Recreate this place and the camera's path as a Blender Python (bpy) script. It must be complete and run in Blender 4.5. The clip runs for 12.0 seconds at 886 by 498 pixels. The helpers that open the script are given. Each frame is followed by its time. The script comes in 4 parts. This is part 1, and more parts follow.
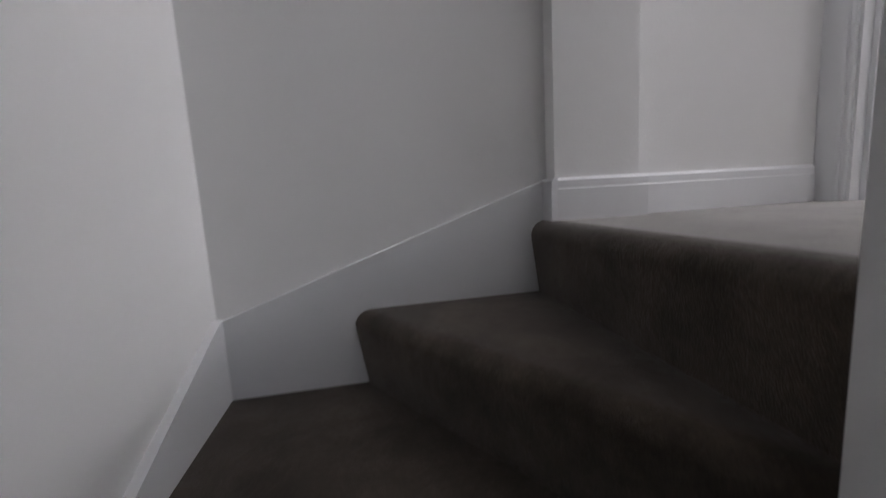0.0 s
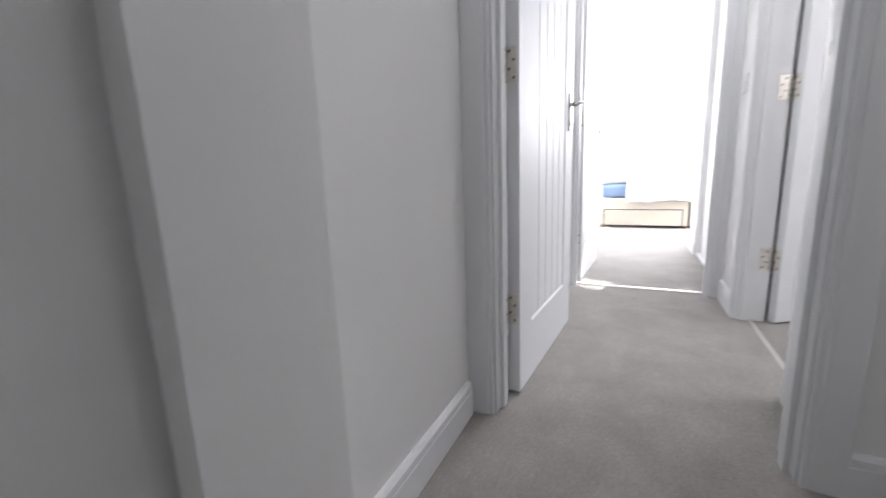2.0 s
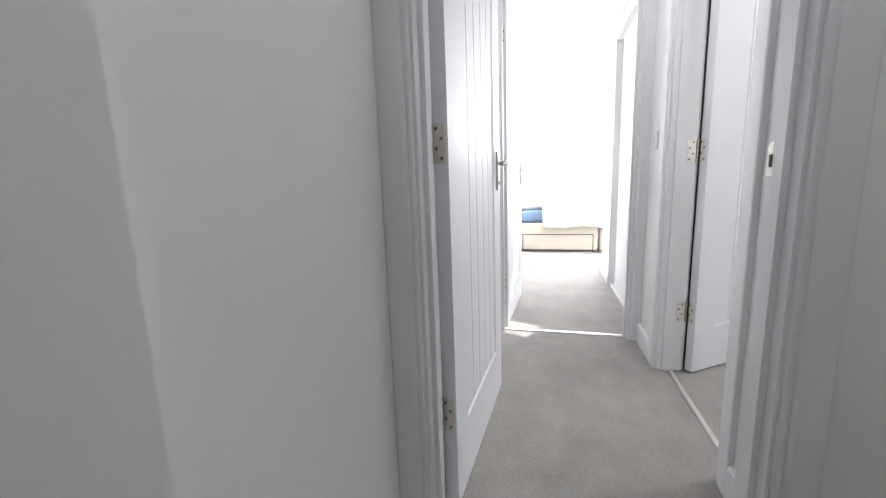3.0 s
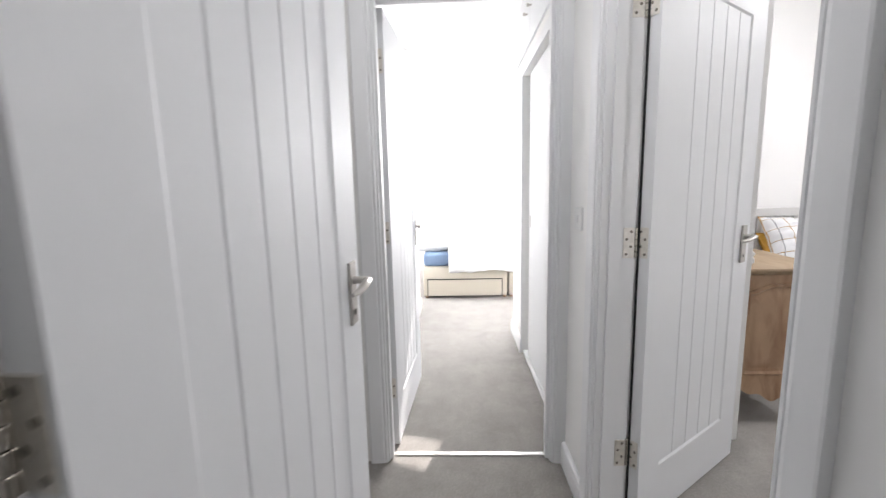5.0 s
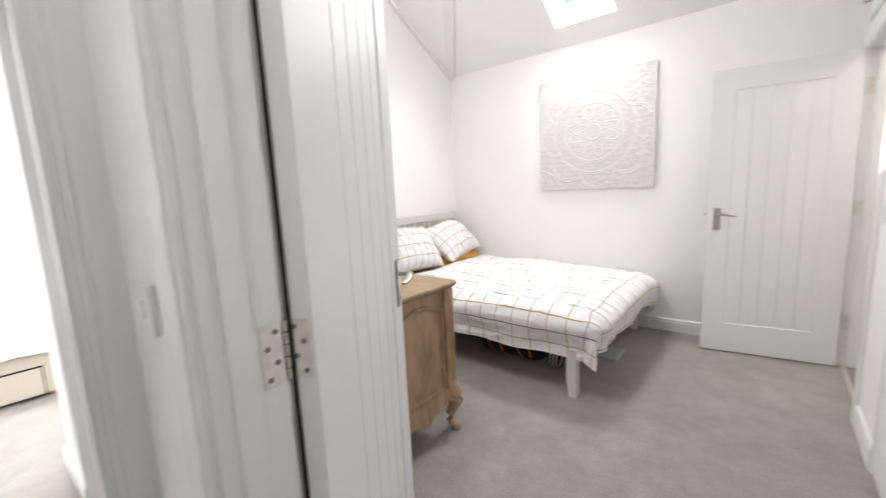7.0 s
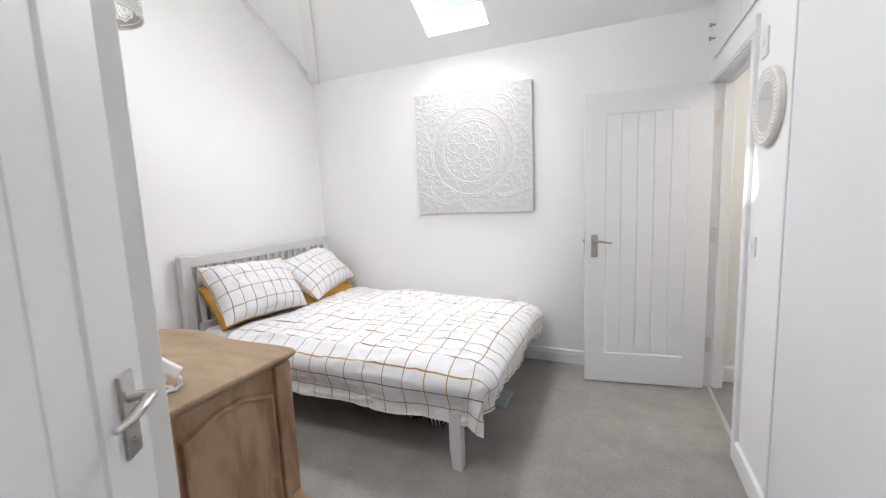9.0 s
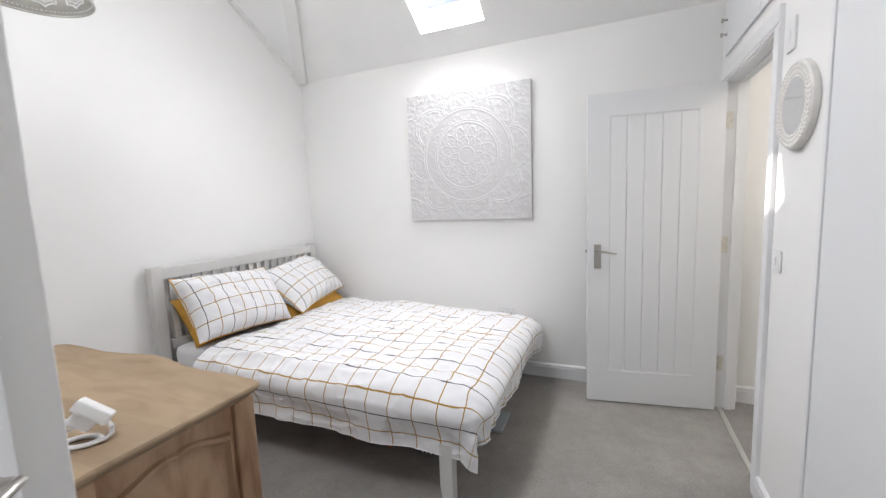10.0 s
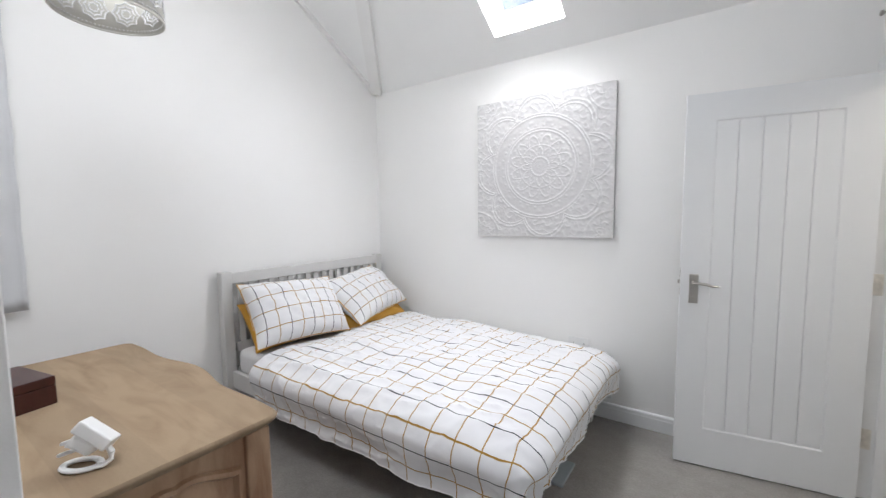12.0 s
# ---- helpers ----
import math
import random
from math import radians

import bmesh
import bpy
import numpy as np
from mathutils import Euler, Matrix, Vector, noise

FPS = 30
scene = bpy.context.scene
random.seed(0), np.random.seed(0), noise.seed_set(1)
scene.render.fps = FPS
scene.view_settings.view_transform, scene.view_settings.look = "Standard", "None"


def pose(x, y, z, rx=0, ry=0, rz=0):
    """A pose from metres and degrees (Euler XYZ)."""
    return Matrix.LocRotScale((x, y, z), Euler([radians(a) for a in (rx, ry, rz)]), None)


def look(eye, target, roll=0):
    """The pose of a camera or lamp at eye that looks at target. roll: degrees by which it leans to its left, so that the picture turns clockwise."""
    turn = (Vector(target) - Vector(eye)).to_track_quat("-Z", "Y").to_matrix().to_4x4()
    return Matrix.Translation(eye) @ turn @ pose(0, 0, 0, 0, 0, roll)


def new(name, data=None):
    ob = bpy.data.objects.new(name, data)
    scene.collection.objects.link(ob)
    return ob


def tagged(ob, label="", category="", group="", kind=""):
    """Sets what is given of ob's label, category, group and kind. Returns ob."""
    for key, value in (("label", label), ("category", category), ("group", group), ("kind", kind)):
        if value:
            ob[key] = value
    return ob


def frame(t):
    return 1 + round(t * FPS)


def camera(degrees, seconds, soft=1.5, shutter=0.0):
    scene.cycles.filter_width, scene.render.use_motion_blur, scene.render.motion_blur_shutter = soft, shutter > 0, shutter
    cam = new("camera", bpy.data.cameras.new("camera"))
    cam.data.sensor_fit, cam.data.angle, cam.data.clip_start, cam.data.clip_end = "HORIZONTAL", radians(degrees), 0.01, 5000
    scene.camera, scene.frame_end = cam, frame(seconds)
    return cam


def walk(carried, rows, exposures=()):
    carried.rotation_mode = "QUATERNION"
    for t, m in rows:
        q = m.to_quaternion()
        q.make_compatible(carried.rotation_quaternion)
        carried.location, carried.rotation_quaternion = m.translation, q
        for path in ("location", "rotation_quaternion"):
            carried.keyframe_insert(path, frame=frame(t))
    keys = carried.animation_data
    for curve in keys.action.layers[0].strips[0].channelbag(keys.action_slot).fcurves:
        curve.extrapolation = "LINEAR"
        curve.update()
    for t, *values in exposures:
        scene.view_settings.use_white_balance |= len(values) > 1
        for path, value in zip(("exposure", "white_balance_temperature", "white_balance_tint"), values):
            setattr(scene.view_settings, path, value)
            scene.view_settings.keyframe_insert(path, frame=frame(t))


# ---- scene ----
cam = camera(96.1, 12.0, soft=1.3, shutter=0.42)
PATH = [
    (0, (0.454, 0.386, 0.085), (0.809, 2.335, -0.192), -3.3),
    (0.5, (0.48, 0.551, 0.255), (1.152, 2.414, -0.02), -3.6),
    (0.7, (0.504, 0.629, 0.321), (1.356, 2.413, 0.022), -3.4),
    (1, (0.552, 0.714, 0.417), (1.655, 2.349, 0.088), -3.5),
    (1.5, (0.619, 0.849, 0.579), (2.106, 2.137, 0.216), -2.2),
    (2, (0.692, 0.91, 0.735), (2.459, 1.773, 0.368), -2.2),
    (2.5, (0.791, 0.967, 0.842), (2.672, 1.548, 0.489), -2.0),
    (3, (0.901, 0.996, 0.951), (2.809, 1.49, 0.612), -2.0),
    (3.5, (1.062, 1.01, 1.025), (2.998, 1.398, 0.706), -1.7),
    (5.3, (1.751, 0.907, 1.23), (3.73, 0.829, 0.951), -1.6),
    (5.5, (1.837, 0.89, 1.229), (3.807, 0.681, 0.952), -1.8),
    (5.9, (2.017, 0.811, 1.223), (3.915, 0.244, 0.947), -1.9),
    (6, (2.057, 0.795, 1.225), (3.921, 0.127, 0.947), -2.3),
    (6.5, (2.247, 0.712, 1.247), (3.87, -0.422, 0.964), -2.5),
    (7, (2.358, 0.645, 1.282), (3.614, -0.882, 0.985), -2.7),
    (7.5, (2.411, 0.54, 1.289), (3.392, -1.177, 0.994), -2.9),
    (9.5, (2.53, 0.025, 1.353), (3.321, -1.796, 1.114), -2.3),
    (10, (2.548, -0.06, 1.358), (3.334, -1.885, 1.13), -2.2),
    (10.5, (2.543, -0.187, 1.366), (3.324, -2.016, 1.152), -2.0),
    (11, (2.537, -0.261, 1.373), (3.401, -2.053, 1.173), -1.7),
    (11.5, (2.527, -0.298, 1.381), (3.533, -2.017, 1.199), -1.2),
    (12, (2.539, -0.3, 1.384), (3.676, -1.937, 1.215), -0.6),
]
walk(cam, [(t, look(eye, target, roll)) for t, eye, target, roll in PATH],
     exposures=[(0.0, 1.08, 6450, 17), (1.0, 1.06, 6450, 16), (2.0, 1.04, 6400, 15), (3.5, 0.82, 6450, 13), (5.3, 0.55, 6700, 13), (6.0, 0.58, 6900, 14), (6.5, 0.58, 6900, 13), (7.5, 0.5, 6700, 12), (9.5, 0.31, 6550, 12), (12.0, 0.16, 6400, 11)])

# ---- light ----
SUN_WAY = Vector((-1.0, 0.35, -0.905)).normalized()
world = bpy.data.worlds.new("sky")
scene.world = world
world.use_nodes = True
wn = world.node_tree
sky = wn.nodes.new("ShaderNodeTexSky")
sky.sky_type = "NISHITA"
sky.sun_disc = False
sky.sun_elevation = math.asin(-SUN_WAY.z)
sky.sun_rotation = math.atan2(-SUN_WAY.x, -SUN_WAY.y)
wn.links.new(sky.outputs[0], wn.nodes["Background"].inputs[0])
wn.nodes["Background"].inputs[1].default_value = 0.12
sun = new("sun", bpy.data.lights.new("sun", "SUN"))
sun.data.energy, sun.data.angle, sun.data.color = 5.0, radians(0.5), (1.0, 0.96, 0.9)
sun.matrix_world = look((0, 0, 20), Vector((0, 0, 20)) + SUN_WAY)


def area_light(name, eye, target, sx, sy, watts, colour):
    """An area lamp: stands for sky light in windows; four are added without one."""
    lamp = new(name, bpy.data.lights.new(name, "AREA"))
    lamp.data.shape, lamp.data.size, lamp.data.size_y = "RECTANGLE", sx, sy
    lamp.data.energy, lamp.data.color = watts, colour
    lamp.matrix_world = look(eye, target)
    return lamp


COOL, NEUTRAL, WARM = (0.86, 0.93, 1.0), (0.96, 0.98, 1.0), (1.0, 0.95, 0.86)
area_light("skylight_light", (3.633, -2.792, 2.90), (3.633, -2.265, 2.05), 0.475, 0.44, 30, NEUTRAL)
# Fill through the unseen roof window added on the door side.
area_light("skylight_light_added", (3.8, -0.47, 3.175), (3.8, -0.997, 2.325), 1.16, 0.85, 24, NEUTRAL)
area_light("bedroom_window_light", (6.9, 2.52, 1.55), (6.6, 0.0, 0.9), 1.8, 1.3, 40, NEUTRAL)
# Added fill in front of the solid far wall; brightens the entry floor.
area_light("bedroom_fill_light", (8.3, -0.2, 1.65), (4.4, 0.9, 0.2), 2.2, 1.5, 230, NEUTRAL)
area_light("skylight_light_3", (6.22, 0.24, 2.58), (6.0, 0.3, 0.0), 0.32, 0.5, 68, NEUTRAL)
area_light("stair_window_light", (0.46, -2.5, 0.2), (0.4, 1.0, 0.1), 0.6, 1.0, 4, COOL)
# Added warm lamp under the ensuite ceiling, with no window or fitting.
area_light("ensuite_light", (0.9, -2.4, 2.3), (0.9, -2.4, 0.0), 0.5, 0.5, 22, WARM)
# Added fill from overhead for hall and landing; no real fitting known there.
area_light("hall_fill_light", (2.6, 0.93, 2.40), (2.6, 0.93, 0.0), 0.26, 0.26, 3.2, NEUTRAL)
area_light("landing_fill_light", (1.35, 0.60, 2.40), (1.35, 0.60, 0.0), 0.26, 0.26, 1.4, NEUTRAL)


# ---- materials ----
def material(name, colour, rough=0.5, metal=0.0, spread=0.06, scale=3.0, grain=0.0, grain_scale=300.0, bump=0.0, bump_scale=200.0, coat=0.0):
    """A surface with two scales of variation: slow patches and fine grain."""
    m = bpy.data.materials.new(name)
    m.use_nodes = True
    nt, b = m.node_tree, m.node_tree.nodes["Principled BSDF"]
    co = nt.nodes.new("ShaderNodeTexCoord")
    n1 = nt.nodes.new("ShaderNodeTexNoise")
    n1.inputs["Scale"].default_value, n1.inputs["Detail"].default_value = scale, 5
    n2 = nt.nodes.new("ShaderNodeTexNoise")
    n2.inputs["Scale"].default_value, n2.inputs["Detail"].default_value = grain_scale, 2
    for n in (n1, n2):
        nt.links.new(co.outputs["Object"], n.inputs["Vector"])
    mix = nt.nodes.new("ShaderNodeMath")
    mix.operation = "MULTIPLY_ADD"
    nt.links.new(n2.outputs["Fac"], mix.inputs[0])
    mix.inputs[1].default_value = grain / max(spread, 1e-4)
    nt.links.new(n1.outputs["Fac"], mix.inputs[2])
    ramp = nt.nodes.new("ShaderNodeMapRange")
    mid = 0.5 * (1 + grain / max(spread, 1e-4))
    ramp.inputs["From Min"].default_value, ramp.inputs["From Max"].default_value = mid - 0.3, mid + 0.3
    ramp.inputs["To Min"].default_value, ramp.inputs["To Max"].default_value = 1 - spread, 1 + spread
    nt.links.new(mix.outputs[0], ramp.inputs["Value"])
    mul = nt.nodes.new("ShaderNodeVectorMath")
    mul.operation = "SCALE"
    mul.inputs[0].default_value = colour
    nt.links.new(ramp.outputs[0], mul.inputs["Scale"])
    nt.links.new(mul.outputs[0], b.inputs["Base Color"])
    b.inputs["Roughness"].default_value, b.inputs["Metallic"].default_value = rough, metal
    b.inputs["Coat Weight"].default_value = coat
    if bump:
        n3 = nt.nodes.new("ShaderNodeTexNoise")
        n3.inputs["Scale"].default_value, n3.inputs["Detail"].default_value = bump_scale, 3
        nt.links.new(co.outputs["Object"], n3.inputs["Vector"])
        bp = nt.nodes.new("ShaderNodeBump")
        bp.inputs["Strength"].default_value, bp.inputs["Distance"].default_value = bump, 0.004
        nt.links.new(n3.outputs["Fac"], bp.inputs["Height"])
        nt.links.new(bp.outputs[0], b.inputs["Normal"])
    return m


def check_cloth(name):
    """White cotton printed with ochre and dark grey check lines, laid out in the cloth's own metres."""
    m = material(name, (0.76, 0.76, 0.775), 0.9, spread=0.03, scale=4, bump=0.22, bump_scale=26)
    nt, b = m.node_tree, m.node_tree.nodes["Principled BSDF"]
    uv = nt.nodes.new("ShaderNodeUVMap")
    sep = nt.nodes.new("ShaderNodeSeparateXYZ")
    wob = nt.nodes.new("ShaderNodeTexNoise")
    wob.inputs["Scale"].default_value = 14
    nt.links.new(uv.outputs[0], wob.inputs["Vector"])
    add = nt.nodes.new("ShaderNodeVectorMath")
    add.operation = "MULTIPLY_ADD"
    nt.links.new(wob.outputs["Color"], add.inputs[0])
    add.inputs[1].default_value = (0.004, 0.004, 0)
    nt.links.new(uv.outputs[0], add.inputs[2])
    nt.links.new(add.outputs[0], sep.inputs[0])

    def op(kind, a, c):
        n = nt.nodes.new("ShaderNodeMath")
        n.operation = kind
        for k, v in enumerate((a, c)):
            if isinstance(v, (int, float)):
                n.inputs[k].default_value = v
            else:
                nt.links.new(v, n.inputs[k])
        return n.outputs[0]

    def lines(axis, step, offset, width):
        w = op("PINGPONG", op("ADD", sep.outputs[axis], offset), step / 2)
        return op("LESS_THAN", w, width / 2)

    ochre = op("MAXIMUM", lines(0, 0.12, 0.0, 0.0054), lines(1, 0.18, 0.0, 0.0054))
    grey = lines(1, 0.18, 0.09, 0.0054)
    src = b.inputs["Base Color"].links[0].from_socket
    for fac, colour in ((ochre, (0.36, 0.20, 0.03, 1)), (grey, (0.035, 0.037, 0.048, 1))):
        mx = nt.nodes.new("ShaderNodeMix")
        mx.data_type = "RGBA"
        nt.links.new(fac, mx.inputs[0])
        nt.links.new(src, mx.inputs[6])
        mx.inputs[7].default_value = colour
        src = mx.outputs[2]
    nt.links.new(src, b.inputs["Base Color"])
    b.inputs["Sheen Weight"].default_value = 0.2
    return m


def carpet(name, colour, mottle, tuft):
    """Cut pile: slow tread marks, hand-sized mottling and single tufts, with matching relief."""
    m = bpy.data.materials.new(name)
    m.use_nodes = True
    nt, b = m.node_tree, m.node_tree.nodes["Principled BSDF"]
    co = nt.nodes.new("ShaderNodeTexCoord")
    total = None
    for scale, amount in ((1.7, mottle * 0.6), (6, mottle), (19, mottle * 0.5), (95, tuft * 0.8), (330, tuft)):
        n = nt.nodes.new("ShaderNodeTexNoise")
        n.inputs["Scale"].default_value, n.inputs["Detail"].default_value = scale, 3
        nt.links.new(co.outputs["Object"], n.inputs["Vector"])
        r = nt.nodes.new("ShaderNodeMapRange")
        r.inputs["From Min"].default_value, r.inputs["From Max"].default_value = 0.32, 0.68
        r.inputs["To Min"].default_value, r.inputs["To Max"].default_value = 1 - amount, 1 + amount
        nt.links.new(n.outputs["Fac"], r.inputs["Value"])
        if total is None:
            total = r.outputs[0]
        else:
            k = nt.nodes.new("ShaderNodeMath")
            k.operation = "MULTIPLY"
            nt.links.new(total, k.inputs[0])
            nt.links.new(r.outputs[0], k.inputs[1])
            total = k.outputs[0]
    mul = nt.nodes.new("ShaderNodeVectorMath")
    mul.operation = "SCALE"
    mul.inputs[0].default_value = colour
    nt.links.new(total, mul.inputs["Scale"])
    nt.links.new(mul.outputs[0], b.inputs["Base Color"])
    b.inputs["Roughness"].default_value = 0.97
    b.inputs["Specular IOR Level"].default_value = 0.15
    bp = nt.nodes.new("ShaderNodeBump")
    bp.inputs["Strength"].default_value, bp.inputs["Distance"].default_value = 0.5, 0.005
    nt.links.new(total, bp.inputs["Height"])
    nt.links.new(bp.outputs[0], b.inputs["Normal"])
    return m


def wood(name, light, dark, rough=0.6):
    m = material(name, light, rough, spread=0.12, scale=4, bump=0.12, bump_scale=120)
    nt, b = m.node_tree, m.node_tree.nodes["Principled BSDF"]
    co = nt.nodes.new("ShaderNodeTexCoord")
    mp = nt.nodes.new("ShaderNodeMapping")
    mp.inputs["Scale"].default_value = (1.0, 4, 1.1)
    nt.links.new(co.outputs["Object"], mp.inputs[0])
    n = nt.nodes.new("ShaderNodeTexNoise")
    n.inputs["Scale"].default_value, n.inputs["Detail"].default_value, n.inputs["Distortion"].default_value = 3.0, 8, 1.2
    nt.links.new(mp.outputs[0], n.inputs["Vector"])
    r = nt.nodes.new("ShaderNodeMapRange")
    r.inputs["From Min"].default_value, r.inputs["From Max"].default_value = 0.42, 0.72
    nt.links.new(n.outputs["Fac"], r.inputs["Value"])
    mx = nt.nodes.new("ShaderNodeMix")
    mx.data_type = "RGBA"
    nt.links.new(r.outputs[0], mx.inputs[0])
    nt.links.new(b.inputs["Base Color"].links[0].from_socket, mx.inputs[6])
    mx.inputs[7].default_value = (*dark, 1)
    nt.links.new(mx.outputs[2], b.inputs["Base Color"])
    return m


PAINT = material("wall_paint", (0.855, 0.85, 0.84), 0.75, spread=0.015, scale=1.5, bump=0.08, bump_scale=150)
CEIL = material("ceiling_paint", (0.90, 0.90, 0.895), 0.8, spread=0.015, bump=0.06)
GLOSS = material("white_satin_wood", (0.775, 0.785, 0.80), 0.5, spread=0.02, scale=2, bump=0.03, bump_scale=90)
TRIM = material("white_trim", (0.80, 0.805, 0.815), 0.45, spread=0.02, scale=2, bump=0.03, bump_scale=90)
CARPET = carpet("grey_carpet", (0.282, 0.265, 0.249), 0.09, 0.12)
# Same carpet as CARPET, with the stairwell's shade put into its colour.
STAIR_SHADED = carpet("shaded_stair_carpet", (0.068, 0.053, 0.041), 0.30, 0.15)
for m, w in ((CARPET, 0.25), (STAIR_SHADED, 0.3)):
    m.node_tree.nodes["Principled BSDF"].inputs["Sheen Weight"].default_value = w
    m.node_tree.nodes["Principled BSDF"].inputs["Sheen Roughness"].default_value = 0.45
STEEL = material("satin_nickel", (0.46, 0.44, 0.415), 0.33, 1.0, spread=0.06, scale=20)
HINGE = material("hinge_steel", (0.74, 0.71, 0.66), 0.36, 0.9, spread=0.14, scale=55)
SCREW = material("recessed_screw", (0.22, 0.20, 0.17), 0.4, 0.9, spread=0.2, scale=80)
KNUCKLE = material("worn_hinge_pin", (0.52, 0.49, 0.44), 0.22, 1.0, spread=0.2, scale=60)
DARK = material("dark_gap", (0.02, 0.02, 0.02), 0.9)
GREY = material("grey_bed_paint", (0.63, 0.625, 0.615), 0.45, spread=0.03, scale=5, bump=0.03)
CHECK = check_cloth("checked_cotton")
OCHRE = material("ochre_cotton", (0.55, 0.29, 0.045), 0.85, spread=0.08, scale=8, bump=0.2, bump_scale=120)
SHEET = material("white_sheet", (0.82, 0.82, 0.83), 0.85, spread=0.03, bump=0.15, bump_scale=60)
OAK = wood("bleached_wood", (0.42, 0.275, 0.17), (0.23, 0.11, 0.055))
TOPWOOD = wood("greyed_wood", (0.34, 0.245, 0.155), (0.25, 0.168, 0.10), 0.7)
bn = TOPWOOD.node_tree
bc, bs, bf, bw, br, bx2 = [bn.nodes.new("ShaderNode" + k) for k in ("TexCoord", "SeparateXYZ", "Math", "TexWhiteNoise", "MapRange", "VectorMath")]
bn.links.new(bc.outputs["Object"], bs.inputs[0])
bf.operation = "SNAP"
bf.inputs[1].default_value = 0.165
bn.links.new(bs.outputs["Y"], bf.inputs[0])
bw.noise_dimensions = "1D"
bn.links.new(bf.outputs[0], bw.inputs["W"])
br.inputs["To Min"].default_value, br.inputs["To Max"].default_value = 0.93, 1.06
bn.links.new(bw.outputs["Value"], br.inputs["Value"])
bx2.operation = "SCALE"
bb = bn.nodes["Principled BSDF"]
bn.links.new(bb.inputs["Base Color"].links[0].from_socket, bx2.inputs[0])
bn.links.new(br.outputs[0], bx2.inputs["Scale"])
bn.links.new(bx2.outputs[0], bb.inputs["Base Color"])
MAHOG = wood("dark_red_wood", (0.055, 0.012, 0.009), (0.03, 0.007, 0.006), 0.25)
MIRFRAME = material("beige_mirror_frame", (0.76, 0.745, 0.715), 0.6, spread=0.1, scale=20)
CARVED = material("whitewashed_carving", (0.60, 0.595, 0.60), 0.6, spread=0.08, scale=9, grain=0.03, grain_scale=90)
# Colour follows relief height: greyer low down, paler on raised parts.
CARVED_FACE = material("carving_tone_by_height", (0.69, 0.685, 0.685), 0.6, spread=0.08, scale=9, grain=0.03, grain_scale=90)
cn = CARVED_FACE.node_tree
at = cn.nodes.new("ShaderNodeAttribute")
at.attribute_name = "relief_height"
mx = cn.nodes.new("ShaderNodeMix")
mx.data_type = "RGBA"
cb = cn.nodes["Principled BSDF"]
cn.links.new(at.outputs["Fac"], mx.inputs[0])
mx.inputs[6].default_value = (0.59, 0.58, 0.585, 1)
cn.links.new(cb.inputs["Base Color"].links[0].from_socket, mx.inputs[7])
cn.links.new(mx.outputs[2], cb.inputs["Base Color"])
PLASTIC = material("white_plastic", (0.80, 0.80, 0.80), 0.3, spread=0.01)
CREAM = material("cream_divan_fabric", (0.56, 0.515, 0.44), 0.9, spread=0.04, bump=0.15)
BLUE = material("blue_sheet", (0.17, 0.245, 0.37), 0.9, spread=0.08, scale=6, bump=0.2, bump_scale=40)
CURTAIN = material("grey_curtain", (0.62, 0.63, 0.645), 0.9, spread=0.05, scale=6, bump=0.15)
BROWN = material("brown_window_frame", (0.06, 0.03, 0.02), 0.5)
BLACK = material("black_fabric", (0.015, 0.015, 0.017), 0.8, spread=0.3)
ORANGE = material("orange_webbing", (0.55, 0.14, 0.02), 0.8, spread=0.1)
SHADE = material("lace_shade_white", (0.66, 0.645, 0.60), 0.7, spread=0.05, scale=30)
STRIPW = material("threshold_metal", (0.58, 0.57, 0.55), 0.35, 0.6, spread=0.05)
PALE = material("pale_blue_card", (0.34, 0.38, 0.41), 0.7)
MIRROR = bpy.data.materials.new("mirror_glass")
MIRROR.use_nodes = True
mb = MIRROR.node_tree.nodes["Principled BSDF"]
mb.inputs["Base Color"].default_value, mb.inputs["Metallic"].default_value, mb.inputs["Roughness"].default_value = (0.9, 0.9, 0.9, 1), 1, 0.03
GLASS = bpy.data.materials.new("window_glass")
GLASS.use_nodes = True
gb = GLASS.node_tree.nodes["Principled BSDF"]
gb.inputs["Transmission Weight"].default_value, gb.inputs["Roughness"].default_value, gb.inputs["IOR"].default_value = 1, 0.0, 1.45


# ---- mesh helpers ----
def box(bm, x0, x1, y0, y1, z0, z1):
    v = [bm.verts.new((x, y, z)) for x in (x0, x1) for y in (y0, y1) for z in (z0, z1)]
    for f in ((0, 1, 3, 2), (4, 6, 7, 5), (0, 4, 5, 1), (2, 3, 7, 6), (0, 2, 6, 4), (1, 5, 7, 3)):
        bm.faces.new([v[i] for i in f])
    return v


def rbox(x0, x1, y0, y1, z0, z1, r=0.004, seg=2):
    bm = bmesh.new()
    box(bm, x0, x1, y0, y1, z0, z1)
    bmesh.ops.bevel(bm, geom=bm.edges[:], offset=r, segments=seg, affect="EDGES", profile=0.5)
    return bm


def boxes(*rows):
    bm = bmesh.new()
    for r in rows:
        box(bm, *r)
    return bm


def prism(bm, pts, z0, z1, to=None):
    """Extrudes a polygon of (a, b) from z0 to z1; to: maps (a, b, c) into the world."""
    to = to or (lambda a, b, c: (a, b, c))
    lo = [bm.verts.new(to(a, b, z0)) for a, b in pts]
    hi = [bm.verts.new(to(a, b, z1)) for a, b in pts]
    bm.faces.new(lo[::-1])
    bm.faces.new(hi)
    n = len(pts)
    for i in range(n):
        bm.faces.new((lo[i], lo[(i + 1) % n], hi[(i + 1) % n], hi[i]))
    return bm


